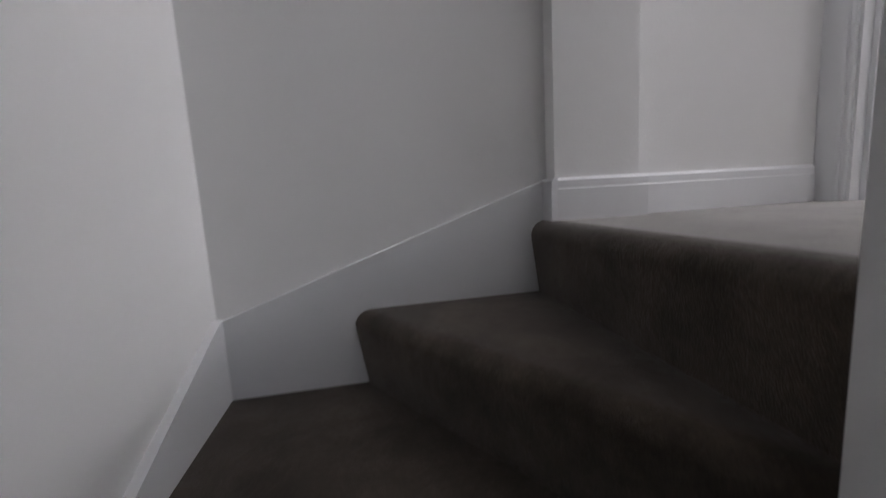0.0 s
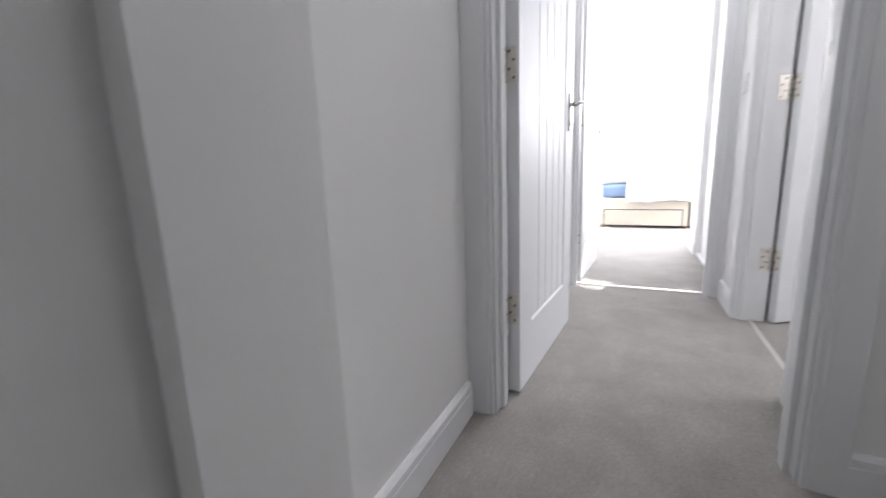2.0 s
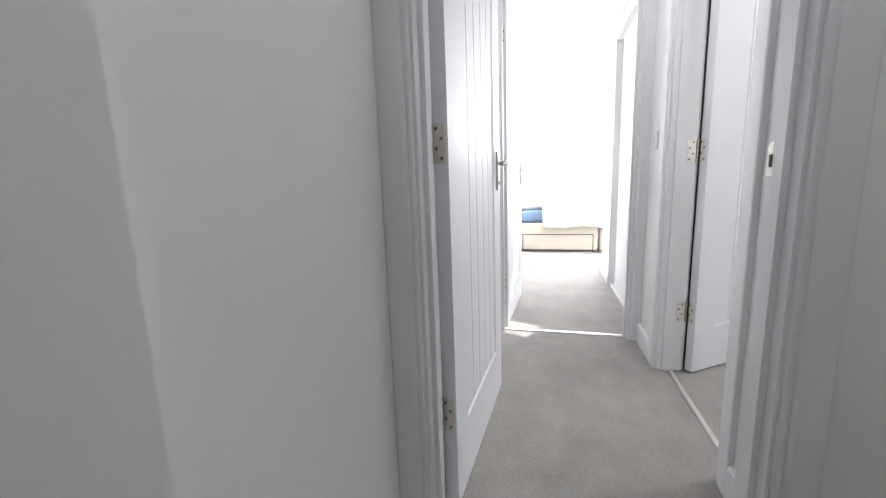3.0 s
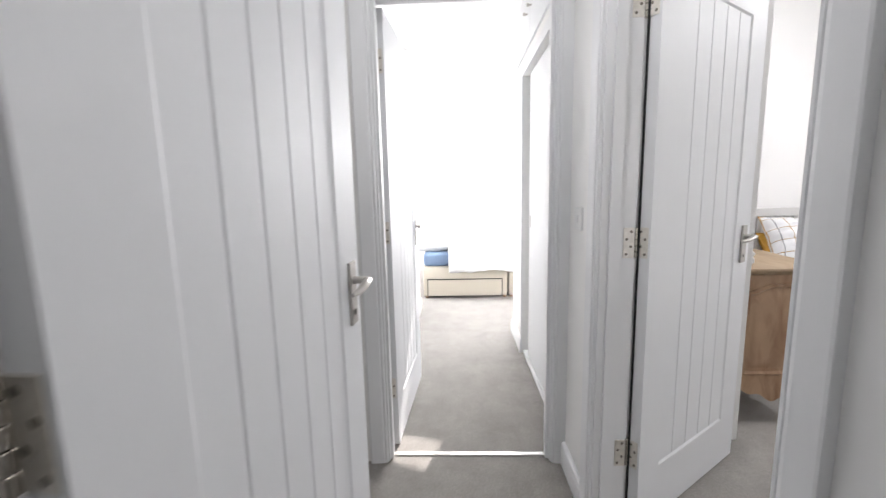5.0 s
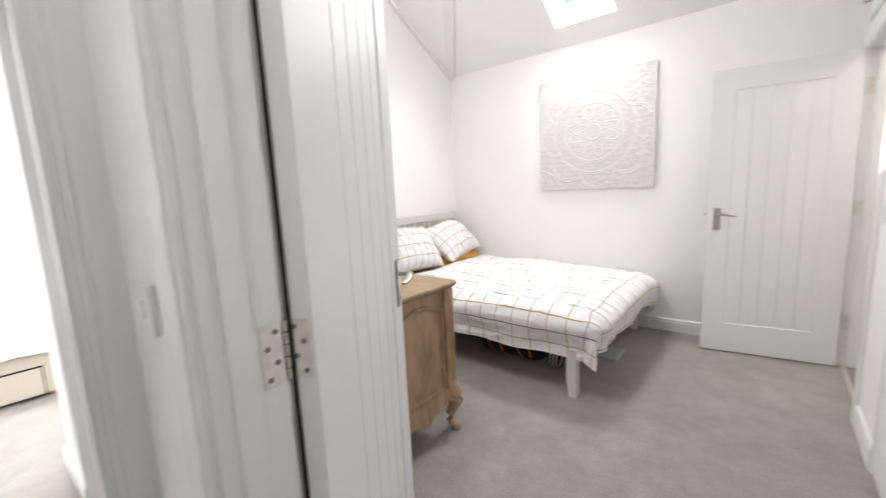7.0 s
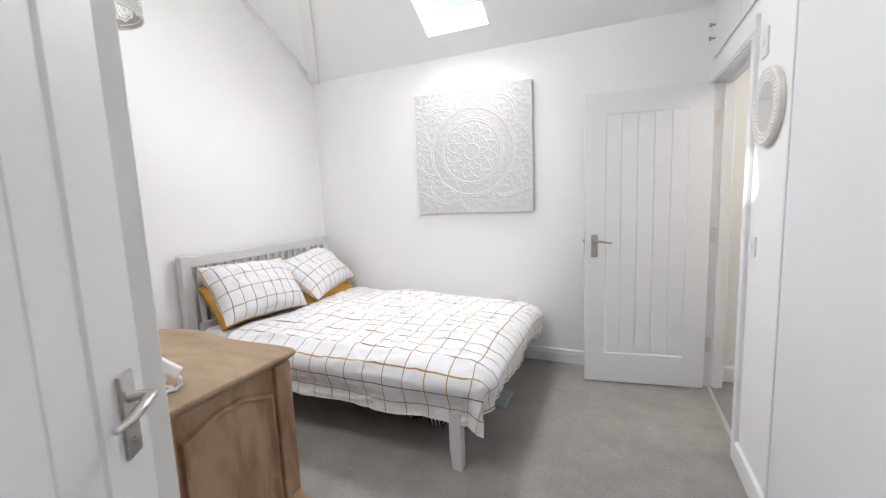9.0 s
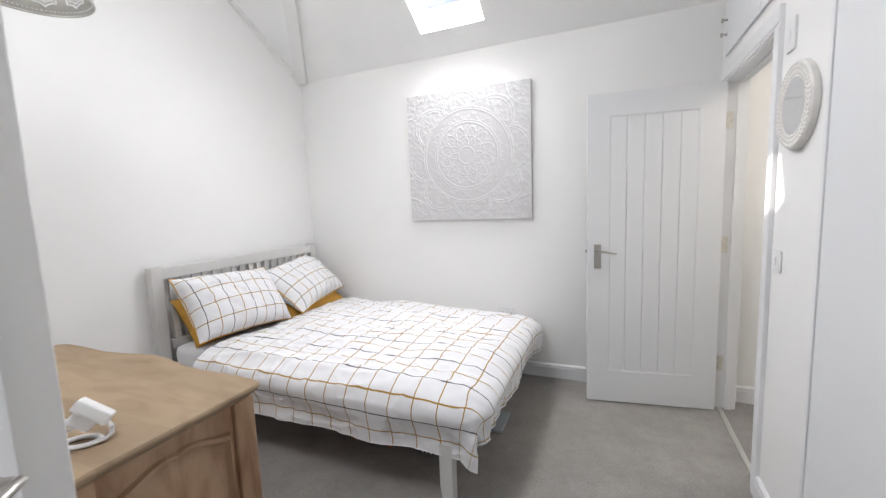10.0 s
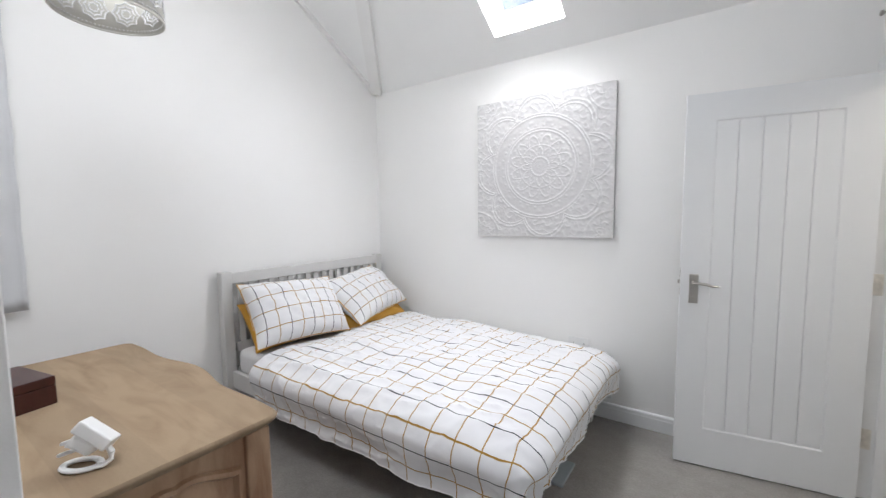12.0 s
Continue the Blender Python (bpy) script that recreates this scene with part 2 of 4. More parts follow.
def lathe(bm, profile, seg=24, m=None):
    """Turns (radius, height) points about z."""
    m = m or Matrix()
    rings = [[bm.verts.new(m @ Vector((r * math.cos(2 * math.pi * i / seg), r * math.sin(2 * math.pi * i / seg), z))) for i in range(seg)] for r, z in profile]
    for a, b in zip(rings, rings[1:]):
        for i in range(seg):
            bm.faces.new((a[i], a[(i + 1) % seg], b[(i + 1) % seg], b[i]))
    bm.faces.new(rings[0][::-1])
    bm.faces.new(rings[-1])
    return bm


def tube(bm, pts, radii, seg=10, flat=1.0):
    """A tube along points; flat squeezes its second axis."""
    pts = [Vector(p) for p in pts]
    rings = []
    for i, p in enumerate(pts):
        d = (pts[min(i + 1, len(pts) - 1)] - pts[max(i - 1, 0)]).normalized()
        a = d.cross(Vector((0, 0, 1)))
        a = a.normalized() if a.length > 0.05 else Vector((1, 0, 0))
        b = d.cross(a).normalized()
        r = radii[i] if isinstance(radii, (list, tuple)) else radii
        rings.append([bm.verts.new(p + a * r * math.cos(2 * math.pi * k / seg) + b * r * flat * math.sin(2 * math.pi * k / seg)) for k in range(seg)])
    for a, b in zip(rings, rings[1:]):
        for i in range(seg):
            bm.faces.new((a[i], a[(i + 1) % seg], b[(i + 1) % seg], b[i]))
    bm.faces.new(rings[0][::-1])
    bm.faces.new(rings[-1])
    return bm


def mesh_object(name, bm, mat, smooth=False):
    bmesh.ops.recalc_face_normals(bm, faces=bm.faces[:])
    me = bpy.data.meshes.new(name)
    bm.to_mesh(me)
    bm.free()
    me.materials.append(mat)
    if smooth:
        for p in me.polygons:
            p.use_smooth = True
        me.set_sharp_from_angle(angle=radians(40))
    return new(name, me)


def part(name, bm, mat, parent, label="", smooth=False):
    ob = mesh_object(name, bm, mat, smooth)
    ob.parent = parent
    if label:
        ob["label"] = label
    return ob


def structure(name, bm, mat, label, category, smooth=False):
    return tagged(mesh_object(name, bm, mat, smooth), label, category, kind="structure")


def thing(name, label, category, m=None, group=""):
    ob = new(name)
    ob.matrix_world = m or Matrix()
    return tagged(ob, label, category, group)


# ---- walls, floors and ceilings ----
LOW, HALL_TOP = -2.6, 2.45
structure("wall_stair_outer", boxes((-0.04, 0.08, -2.7, 1.5, LOW, HALL_TOP)), PAINT, "plain white painted wall beside the stairs", "wall")
bm = boxes((0.08, 0.925, 1.387, 1.5, LOW, HALL_TOP))
structure("wall_stair_side", bm, PAINT, "plain white painted wall above the winding stairs", "wall")
structure("wall_landing_north", boxes((1.15, 1.765, 1.354, 1.5, LOW, HALL_TOP)), PAINT, "white painted landing wall beside the door frame", "wall")
bm = bmesh.new()
prism(bm, [(0.925, 1.338), (1.15, 1.322), (1.15, 1.5), (0.925, 1.5)], LOW, HALL_TOP)
structure("wall_pier", bm, PAINT, "shallow white pier at the head of the stairs", "wall")
structure("wall_stair_inner", boxes((0.832, 0.955, -2.7, 0.63, LOW, HALL_TOP)), PAINT, "white painted partition beside the stair flight", "wall")
structure("wall_stair_end", boxes((0.08, 0.855, -2.7, -2.6, LOW, -0.3), (0.08, 0.855, -2.7, -2.6, 0.8, HALL_TOP), (0.08, 0.14, -2.7, -2.6, -0.3, 0.8), (0.78, 0.855, -2.7, -2.6, -0.3, 0.8)),
          PAINT, "white painted end wall of the stairwell with a window opening", "wall")
structure("wall_landing_side", boxes((0.955, 1.765, 0.0, 0.1, 0, HALL_TOP)), PAINT, "white painted side wall of the landing", "wall")
structure("wall_landing_door", boxes((1.765, 1.885, 0.0, 0.522, 0, HALL_TOP), (1.765, 1.885, 1.297, 1.5, 0, HALL_TOP), (1.765, 1.885, 0.522, 1.297, 2.02, HALL_TOP)),
          PAINT, "white painted wall with the landing doorway", "wall")
structure("wall_hall_left", boxes((1.885, 3.295, 1.41, 1.5, 0, HALL_TOP)), PAINT, "white painted wall of the narrow hall", "wall")
structure("wall_hall_right", boxes((1.885, 2.155, 0.35, 0.46, 0, 3.7), (2.96, 3.295, 0.35, 0.46, 0, 3.7), (2.155, 2.96, 0.35, 0.46, 2.02, 3.7)),
          PAINT, "white painted wall with the bedroom doorway", "wall")
structure("wall_hall_end", boxes((3.295, 3.4, 0.35, 0.498, 0, 3.7), (3.295, 3.4, 1.278, 1.5, 0, HALL_TOP), (3.295, 3.4, 0.498, 1.278, 2.02, HALL_TOP)),
          PAINT, "white painted end wall with the second bedroom doorway", "wall")
structure("ceiling_hall", boxes((-0.04, 1.845, -2.7, 1.5, HALL_TOP, HALL_TOP + 0.1), (1.845, 3.4, 0.36, 1.5, HALL_TOP, HALL_TOP + 0.1)), CEIL, "plain white hall ceiling", "ceiling")

structure("wall_wardrobe_recess", boxes((3.4, 3.62, 0.35, 0.445, 0, 3.7), (4.53, 5.0, 0.35, 0.445, 0, 3.7), (5.0, 5.3, 0.352, 0.362, 0, 3.7), (3.62, 4.53, 0.35, 0.445, 2.0, 3.7), (3.62, 4.53, 0.35, 0.36, 0, 2.0)),
          PAINT, "white wall with a recessed wardrobe front", "wall")
structure("wall_entry_left", boxes((3.4, 5.42, 1.41, 1.5, 0, 2.5), (5.42, 5.75, 1.325, 1.5, 0, 2.5), (5.65, 5.75, 1.5, 2.7, 0, 2.5)), PAINT, "white wall with a protruding corner pier", "wall")
structure("wall_second_far", boxes((8.4, 8.5, -1.7, 2.7, 0, 2.5)), PAINT, "white far wall of the second bedroom", "wall")
structure("wall_second_window", boxes((5.75, 6.0, 2.6, 2.7, 0, 2.5), (7.8, 8.4, 2.6, 2.7, 0, 2.5), (6.0, 7.8, 2.6, 2.7, 0, 0.9), (6.0, 7.8, 2.6, 2.7, 2.2, 2.5)),
          PAINT, "white wall with a wide window opening", "wall")
structure("wall_second_right", boxes((5.3, 8.5, -1.7, -1.6, 0, 2.5)), PAINT, "white side wall of the second bedroom", "wall")
QY0, QY1 = -0.08, 0.56
QX = [(5.90, QY0), (6.19, QY1), (6.50, QY1), (6.34, QY0)]
bm = bmesh.new()
prism(bm, [(5.3, QY0), QX[0], QX[1], (5.3, QY1)], 2.5, 2.6)
prism(bm, [QX[3], (8.5, QY0), (8.5, QY1), QX[2]], 2.5, 2.6)
structure("ceiling_second_window", bm, CEIL, "white ceiling either side of the small roof window", "ceiling")
structure("ceiling_second", boxes((3.4, 5.3, 0.345, 2.7, 2.5, 2.6), (5.3, 8.5, -1.7, QY0, 2.5, 2.6), (5.3, 8.5, QY1, 2.7, 2.5, 2.6)), CEIL, "plain white ceiling of the second bedroom", "ceiling")

structure("wall_picture", boxes((0.3, 5.3, -3.17, -3.072, 0, 2.5)), PAINT, "white painted wall behind the bed", "wall")
RIDGE_Y, RIDGE_Z, SLOPE = -1.36, 2.5 + 0.62 * 1.712, 0.62
bm = bmesh.new()
swap = lambda a, b, c: (c, a, b)
WY0, WY1, WZ0, WZ1 = -0.60, 0.16, 1.0, 2.1
prism(bm, [(-3.072, 0), (WY0, 0), (WY0, RIDGE_Z - 0.62 * (WY0 - RIDGE_Y)), (RIDGE_Y, RIDGE_Z), (-3.072, 2.5)], 5.2, 5.3, swap)
prism(bm, [(WY1, 0), (0.35, 0), (0.35, 2.5), (WY1, RIDGE_Z - 0.62 * (WY1 - RIDGE_Y))], 5.2, 5.3, swap)
prism(bm, [(WY0, 0), (WY1, 0), (WY1, WZ0), (WY0, WZ0)], 5.2, 5.3, swap)
prism(bm, [(WY0, WZ1), (WY1, WZ1), (WY1, RIDGE_Z - 0.62 * (WY1 - RIDGE_Y)), (WY0, RIDGE_Z - 0.62 * (WY0 - RIDGE_Y))], 5.2, 5.3, swap)
structure("wall_headboard", bm, PAINT, "white gable wall behind the headboard", "wall")
bm = bmesh.new()
D0, D1 = -2.945, -2.165
prism(bm, [(-3.072, 0), (D0, 0), (D0, 2.55), (-3.072, 2.5)], 1.845, 1.945, swap)
prism(bm, [(D0, 2.0), (D1, 2.0), (D1, 3.0), (D0, 2.55)], 1.845, 1.945, swap)
prism(bm, [(D1, 0), (-1.653, 0), (-1.653, 3.3), (D1, 3.0)], 1.845, 1.945, swap)
prism(bm, [(-1.653, 2.36), (0.35, 2.36), (0.35, 2.5), (RIDGE_Y, RIDGE_Z), (-1.653, 3.3)], 1.845, 1.945, swap)
prism(bm, [(-1.653, 0), (0.35, 0), (0.35, 2.36), (-1.653, 2.36)], 1.845, 1.925, swap)
structure("wall_wardrobe", bm, PAINT, "white wall with a doorway and built-in cupboards", "wall")
structure("wall_ensuite", boxes((0.3, 0.4, -3.072, -1.6, 0, 2.5), (0.4, 1.845, -1.7, -1.6, 0, 2.5)), PAINT, "plain walls of the small room beyond the open door", "wall")
structure("ceiling_ensuite", boxes((0.3, 1.845, -3.072, -1.6, 2.5, 2.6)), CEIL, "plain ceiling of the small room", "ceiling")

# sloped ceilings: s runs up the slope, x along the ridge
UP = Vector((0, 1, SLOPE)).normalized()
OUT = Vector((0, -SLOPE, 1)).normalized()
EAVE = Vector((0, -3.072, 2.5))
LEN = 1.712 * math.sqrt(1 + SLOPE ** 2)


def on_slope(x, s, d):
    p = EAVE + UP * s + OUT * d
    return (x, p.y, p.z)


SX0, SX1, SS0, SS1 = 3.388, 3.877, 0.215, 0.665
bm = bmesh.new()
for x0, x1, s0, s1 in ((1.845, SX0, -0.1, LEN), (SX1, 5.3, -0.1, LEN), (SX0, SX1, -0.1, SS0), (SX0, SX1, SS1, LEN)):
    prism(bm, [(x0, s0), (x1, s0), (x1, s1), (x0, s1)], 0, 0.26, on_slope)
structure("ceiling_slope_low", bm, CEIL, "white sloping ceiling with a small roof window", "ceiling")
UP2, OUT2, EAVE2 = Vector((0, -1, SLOPE)).normalized(), Vector((0, SLOPE, 1)).normalized(), Vector((0, 0.352, 2.5))
to2 = lambda x, s, d: (x, *(EAVE2 + UP2 * s + OUT2 * d).yz)
# Opening of an unseen roof window, added to brighten the bedroom.
RX0, RX1, RS0, RS1 = 3.2, 4.4, 0.6, 1.5
bm = bmesh.new()
for x0, x1, s0, s1 in ((1.845, RX0, -0.1, LEN), (RX1, 5.3, -0.1, LEN), (RX0, RX1, -0.1, RS0), (RX0, RX1, RS1, LEN)):
    prism(bm, [(x0, s0), (x1, s0), (x1, s1), (x0, s1)], 0, 0.26, to2)
structure("ceiling_slope_high", bm, CEIL, "white sloping ceiling on the door side", "ceiling")

structure("wall_partition", rbox(3.45, 3.565, -0.411, 0.35, 0.0, 2.1, 0.003), PAINT, "short white partition between the bedroom door and the dresser", "wall")
structure("floor_landing", boxes((0.926, 1.885, 0.0, 1.5, -0.2, 0)), CARPET, "grey carpet on the landing", "floor")
structure("floor_hall", boxes((1.885, 3.345, 0.4, 1.5, -0.2, 0)), CARPET, "grey cut-pile carpet in the hall", "floor")
structure("floor_bedroom", boxes((1.845, 5.3, -3.17, 0.4, -0.2, 0)), CARPET, "grey cut-pile bedroom carpet with faint tread marks", "floor")
structure("floor_ensuite", boxes((0.3, 1.845, -3.17, -1.6, -0.2, 0)), CARPET, "grey carpet beyond the open door", "floor")
structure("floor_second", boxes((3.345, 8.5, 0.4, 2.7, -0.2, 0), (5.3, 8.5, -1.7, 0.4, -0.2, 0)), CARPET, "grey carpet of the second bedroom", "floor")
for name, x0, x1, y0, y1 in (("threshold_1", 2.185, 2.93, 0.391, 0.409), ("threshold_2", 3.33, 3.356, 0.526, 1.25), ("threshold_3", 1.905, 1.93, -2.94, -2.17)):
    structure(name, rbox(x0, x1, y0, y1, -0.002, 0.006, 0.003), STRIPW, "pale metal carpet threshold strip", "threshold")


# ---- staircase ----
stairs = thing("staircase", "winding staircase in the landing's carpet, its shade put into a dark taupe colour", "staircase")


def step(pts, z, nose):
    """One carpeted step; nose: how many of its first edges are the rounded nosing."""
    bm = bmesh.new()
    prism(bm, pts, z - 0.4, z)
    bm.verts.ensure_lookup_table()
    n = len(pts)
    top = bm.verts[n:]
    es = [e for i in range(nose) for e in bm.edges if {e.verts[0], e.verts[1]} == {top[i], top[i + 1]}]
    low = bm.verts[:n]
    for i in range(nose + 1):
        a, b = Vector((*pts[0], 0)), Vector((*pts[1], 0))
        inward = Vector((-(b - a).y, (b - a).x, 0)).normalized()
        if inward.dot(Vector((*pts[2], 0)) - a) < 0:
            inward = -inward
        low[i].co += inward * 0.05
    bmesh.ops.bevel(bm, geom=es, offset=0.045, segments=7, affect="EDGES", profile=0.5)
    part("step", bm, STAIR_SHADED, stairs, smooth=True)


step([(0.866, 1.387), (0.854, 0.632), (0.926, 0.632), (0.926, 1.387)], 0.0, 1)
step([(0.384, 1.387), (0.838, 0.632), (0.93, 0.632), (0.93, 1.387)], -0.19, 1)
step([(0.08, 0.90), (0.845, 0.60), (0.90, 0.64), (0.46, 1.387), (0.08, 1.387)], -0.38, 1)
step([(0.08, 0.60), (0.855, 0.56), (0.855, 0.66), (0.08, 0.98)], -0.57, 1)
for k in range(8):
    y = 0.60 - 0.23 * (k + 1)
    step([(0.08, y), (0.855, y), (0.855, y + 0.29), (0.08, y + 0.29)], -0.76 - 0.19 * k, 1)
structure("floor_lower", boxes((0.08, 0.855, -2.6, 0.6, LOW - 0.1, LOW)), CARPET, "carpet at the foot of the stairs", "floor")


# ---- skirting and string boards ----
SKIRT = [(0, 0), (0.018, 0), (0.018, 0.078), (0.0165, 0.081), (0.016, 0.099), (0.010, 0.107), (0, 0.107)]


def skirting(name, a, b, normal, label="white stepped skirting board"):
    """A skirting board from a to b on the floor, standing out along normal."""
    a, b, n = Vector((*a, 0)), Vector((*b, 0)), Vector((*normal, 0))
    bm = bmesh.new()
    d = (b - a)
    prism(bm, SKIRT, 0, 1, lambda p, q, c: a + d * c + n * p + Vector((0, 0, q)))
    return structure(name, bm, TRIM, label, "skirting board")


for i, (a, b, n) in enumerate((((0.925, 1.387), (0.925, 1.3205), (-1, 0)), ((0.925, 1.338), (1.166, 1.3209), (-0.071, -0.997)), ((1.15, 1.354), (1.735, 1.354), (0, -1)),
                               ((1.765, 0.1), (1.765, 0.47), (-1, 0)), ((1.885, 0.46), (2.098, 0.46), (0, 1)), ((3.017, 0.46), (3.295, 0.46), (0, 1)),
                               ((4.53, 0.445), (5.018, 0.445), (0, 1)), ((3.4, 0.445), (3.62, 0.445), (0, 1)), ((3.4, 1.41), (5.42, 1.41), (0, -1)), ((5.42, 1.41), (5.42, 1.325), (-1, 0)),
                               ((5.402, 1.325), (5.768, 1.325), (0, -1)), ((1.945, -3.072), (5.2, -3.072), (0, 1)), ((5.2, -3.054), (5.2, 0.35), (-1, 0)),
                               ((1.945, -2.1), (1.945, -1.68), (1, 0)), ((3.0, 0.35), (5.2, 0.35), (0, -1)), ((0.4, -3.072), (1.845, -3.072), (0, 1)))):
    skirting("baseboard" if i == 0 else f"baseboard_{i + 1}", a, b, n)
bm = bmesh.new()
prism(bm, [(0.08, -0.7), (0.906, -0.25), (0.906, 0.1), (0.88, 0.092), (0.098, -0.183), (0.08, -0.183)], 1.369, 1.387, lambda a, b, c: (a, c, b))
structure("trim_stair_string", bm, TRIM, "white sloping string board along the stair wall", "string board")
bm = bmesh.new()
prism(bm, [(1.369, -0.178), (1.369, -0.6), (-2.6, -2.6), (-2.6, -1.75), (0.55, -0.477), (0.97, -0.318)], 0.08, 0.098, lambda a, b, c: (c, a, b))
structure("trim_stair_string_2", bm, TRIM, "white sloping string board on the outer stair wall", "string board")

# ---- door frames ----
PROFILE = [(0, 0), (0, 0.010), (0.003, 0.0125), (0.009, 0.0125), (0.011, 0.0105), (0.0135, 0.0105), (0.016, 0.0150), (0.024, 0.0165), (0.050, 0.0175), (0.072, 0.0180), (0.0765, 0.0165), (0.077, 0.014), (0.077, 0)]


def door_frame(name, label, m, width, height, depth, sides=(1, 1), stop_at=0.05):
    """A lined doorway. Local: x across the opening, y through the wall from the room side (0) to depth, z up."""
    th = thing(name, label, "door frame", m)
    th["kind"] = "structure"
    part("lining", boxes((-0.028, 0, 0, depth, 0, height + 0.028), (width, width + 0.028, 0, depth, 0, height + 0.028), (0, width, 0, depth, height, height + 0.028)), TRIM, th)
    part("door_stop", boxes((0, 0.013, stop_at, stop_at + 0.035, 0, height), (width - 0.013, width, stop_at, stop_at + 0.035, 0, height), (0.013, width - 0.013, stop_at, stop_at + 0.035, height - 0.013, height)), TRIM, th)
    for face, y, sgn in ((sides[0], 0, -1), (sides[1], depth, 1)):
        if not face:
            continue
        for x, dx, use in ((-0.008, -1, face in (1, 2)), (width + 0.008, 1, face in (1, 3))):
            if use:
                bm = bmesh.new()
                prism(bm, PROFILE, 0, height + 0.008, lambda p, q, c: (x + dx * p, y + sgn * q, c))
                part("architrave", bm, TRIM, th)
        bm = bmesh.new()
        a, b = (-0.085 if face in (1, 2) else -0.008), (width + 0.085 if face in (1, 3) else width + 0.008)
        prism(bm, PROFILE, a, b, lambda p, q, c: (c, y + sgn * q, height + 0.008 + p))
        part("architrave", bm, TRIM, th)
    return th


frame_1 = door_frame("door_frame_1", "white moulded door frame at the top of the stairs", pose(1.885, 0.55, 0, 0, 0, 90), 0.719, 1.995, 0.12)
frame_2 = door_frame("door_frame_2", "white moulded frame of the bedroom doorway", pose(2.183, 0.35, 0), 0.749, 1.995, 0.11)
frame_3 = door_frame("door_frame_3", "white moulded frame of the second bedroom doorway", pose(3.4, 0.526, 0, 0, 0, 90), 0.724, 1.995, 0.105)
frame_4 = door_frame("door_frame_4", "white moulded frame beside the round mirror", pose(1.945, -2.937, 0, 0, 0, 90), 0.764, 1.99, 0.1)

# ---- doors ----
def lever(bm, side, T, W):
    """The neck and the curved lever on one face; side -1 is y = 0, +1 is y = T."""
    y0 = -0.008 if side < 0 else T + 0.008
    x = W - 0.062
    lathe(bm, [(0.011, 0), (0.0095, 0.006), (0.0085, 0.034)], 14, Matrix.Translation((x, y0, 1.005)) @ Euler((radians(90 if side < 0 else -90), 0, 0)).to_matrix().to_4x4())
    y1 = y0 + side * 0.036
    pts = [(x + 0.006, y1, 1.005), (x - 0.02, y1 + side * 0.004, 1.007), (x - 0.05, y1 + side * 0.006, 1.004), (x - 0.08, y1 + side * 0.003, 0.996), (x - 0.108, y1 - side * 0.004, 0.994)]
    tube(bm, pts, [0.0085, 0.0105, 0.0105, 0.0095, 0.006], 12, 0.7)
    return bm


def screw_plate(th, x0, x1, y0, y1, z, label=""):
    """A hinge plate, thin in x, with its screw heads."""
    pl = part("hinge_plate", rbox(x0, x1, y0, y1, z - 0.05, z + 0.05, 0.0008, 1), HINGE, th, label)
    for k in range(4):
        bm = lathe(bmesh.new(), [(0.0046, 0), (0.0046, 0.0008), (0.0015, 0.0010)], 10, Matrix.Translation((x0, (y0 + y1) / 2 + 0.007 * (-1) ** k, z - 0.037 + 0.0245 * k)) @ Euler((0, radians(-90), 0)).to_matrix().to_4x4())
        part("screw", bm, SCREW, pl)


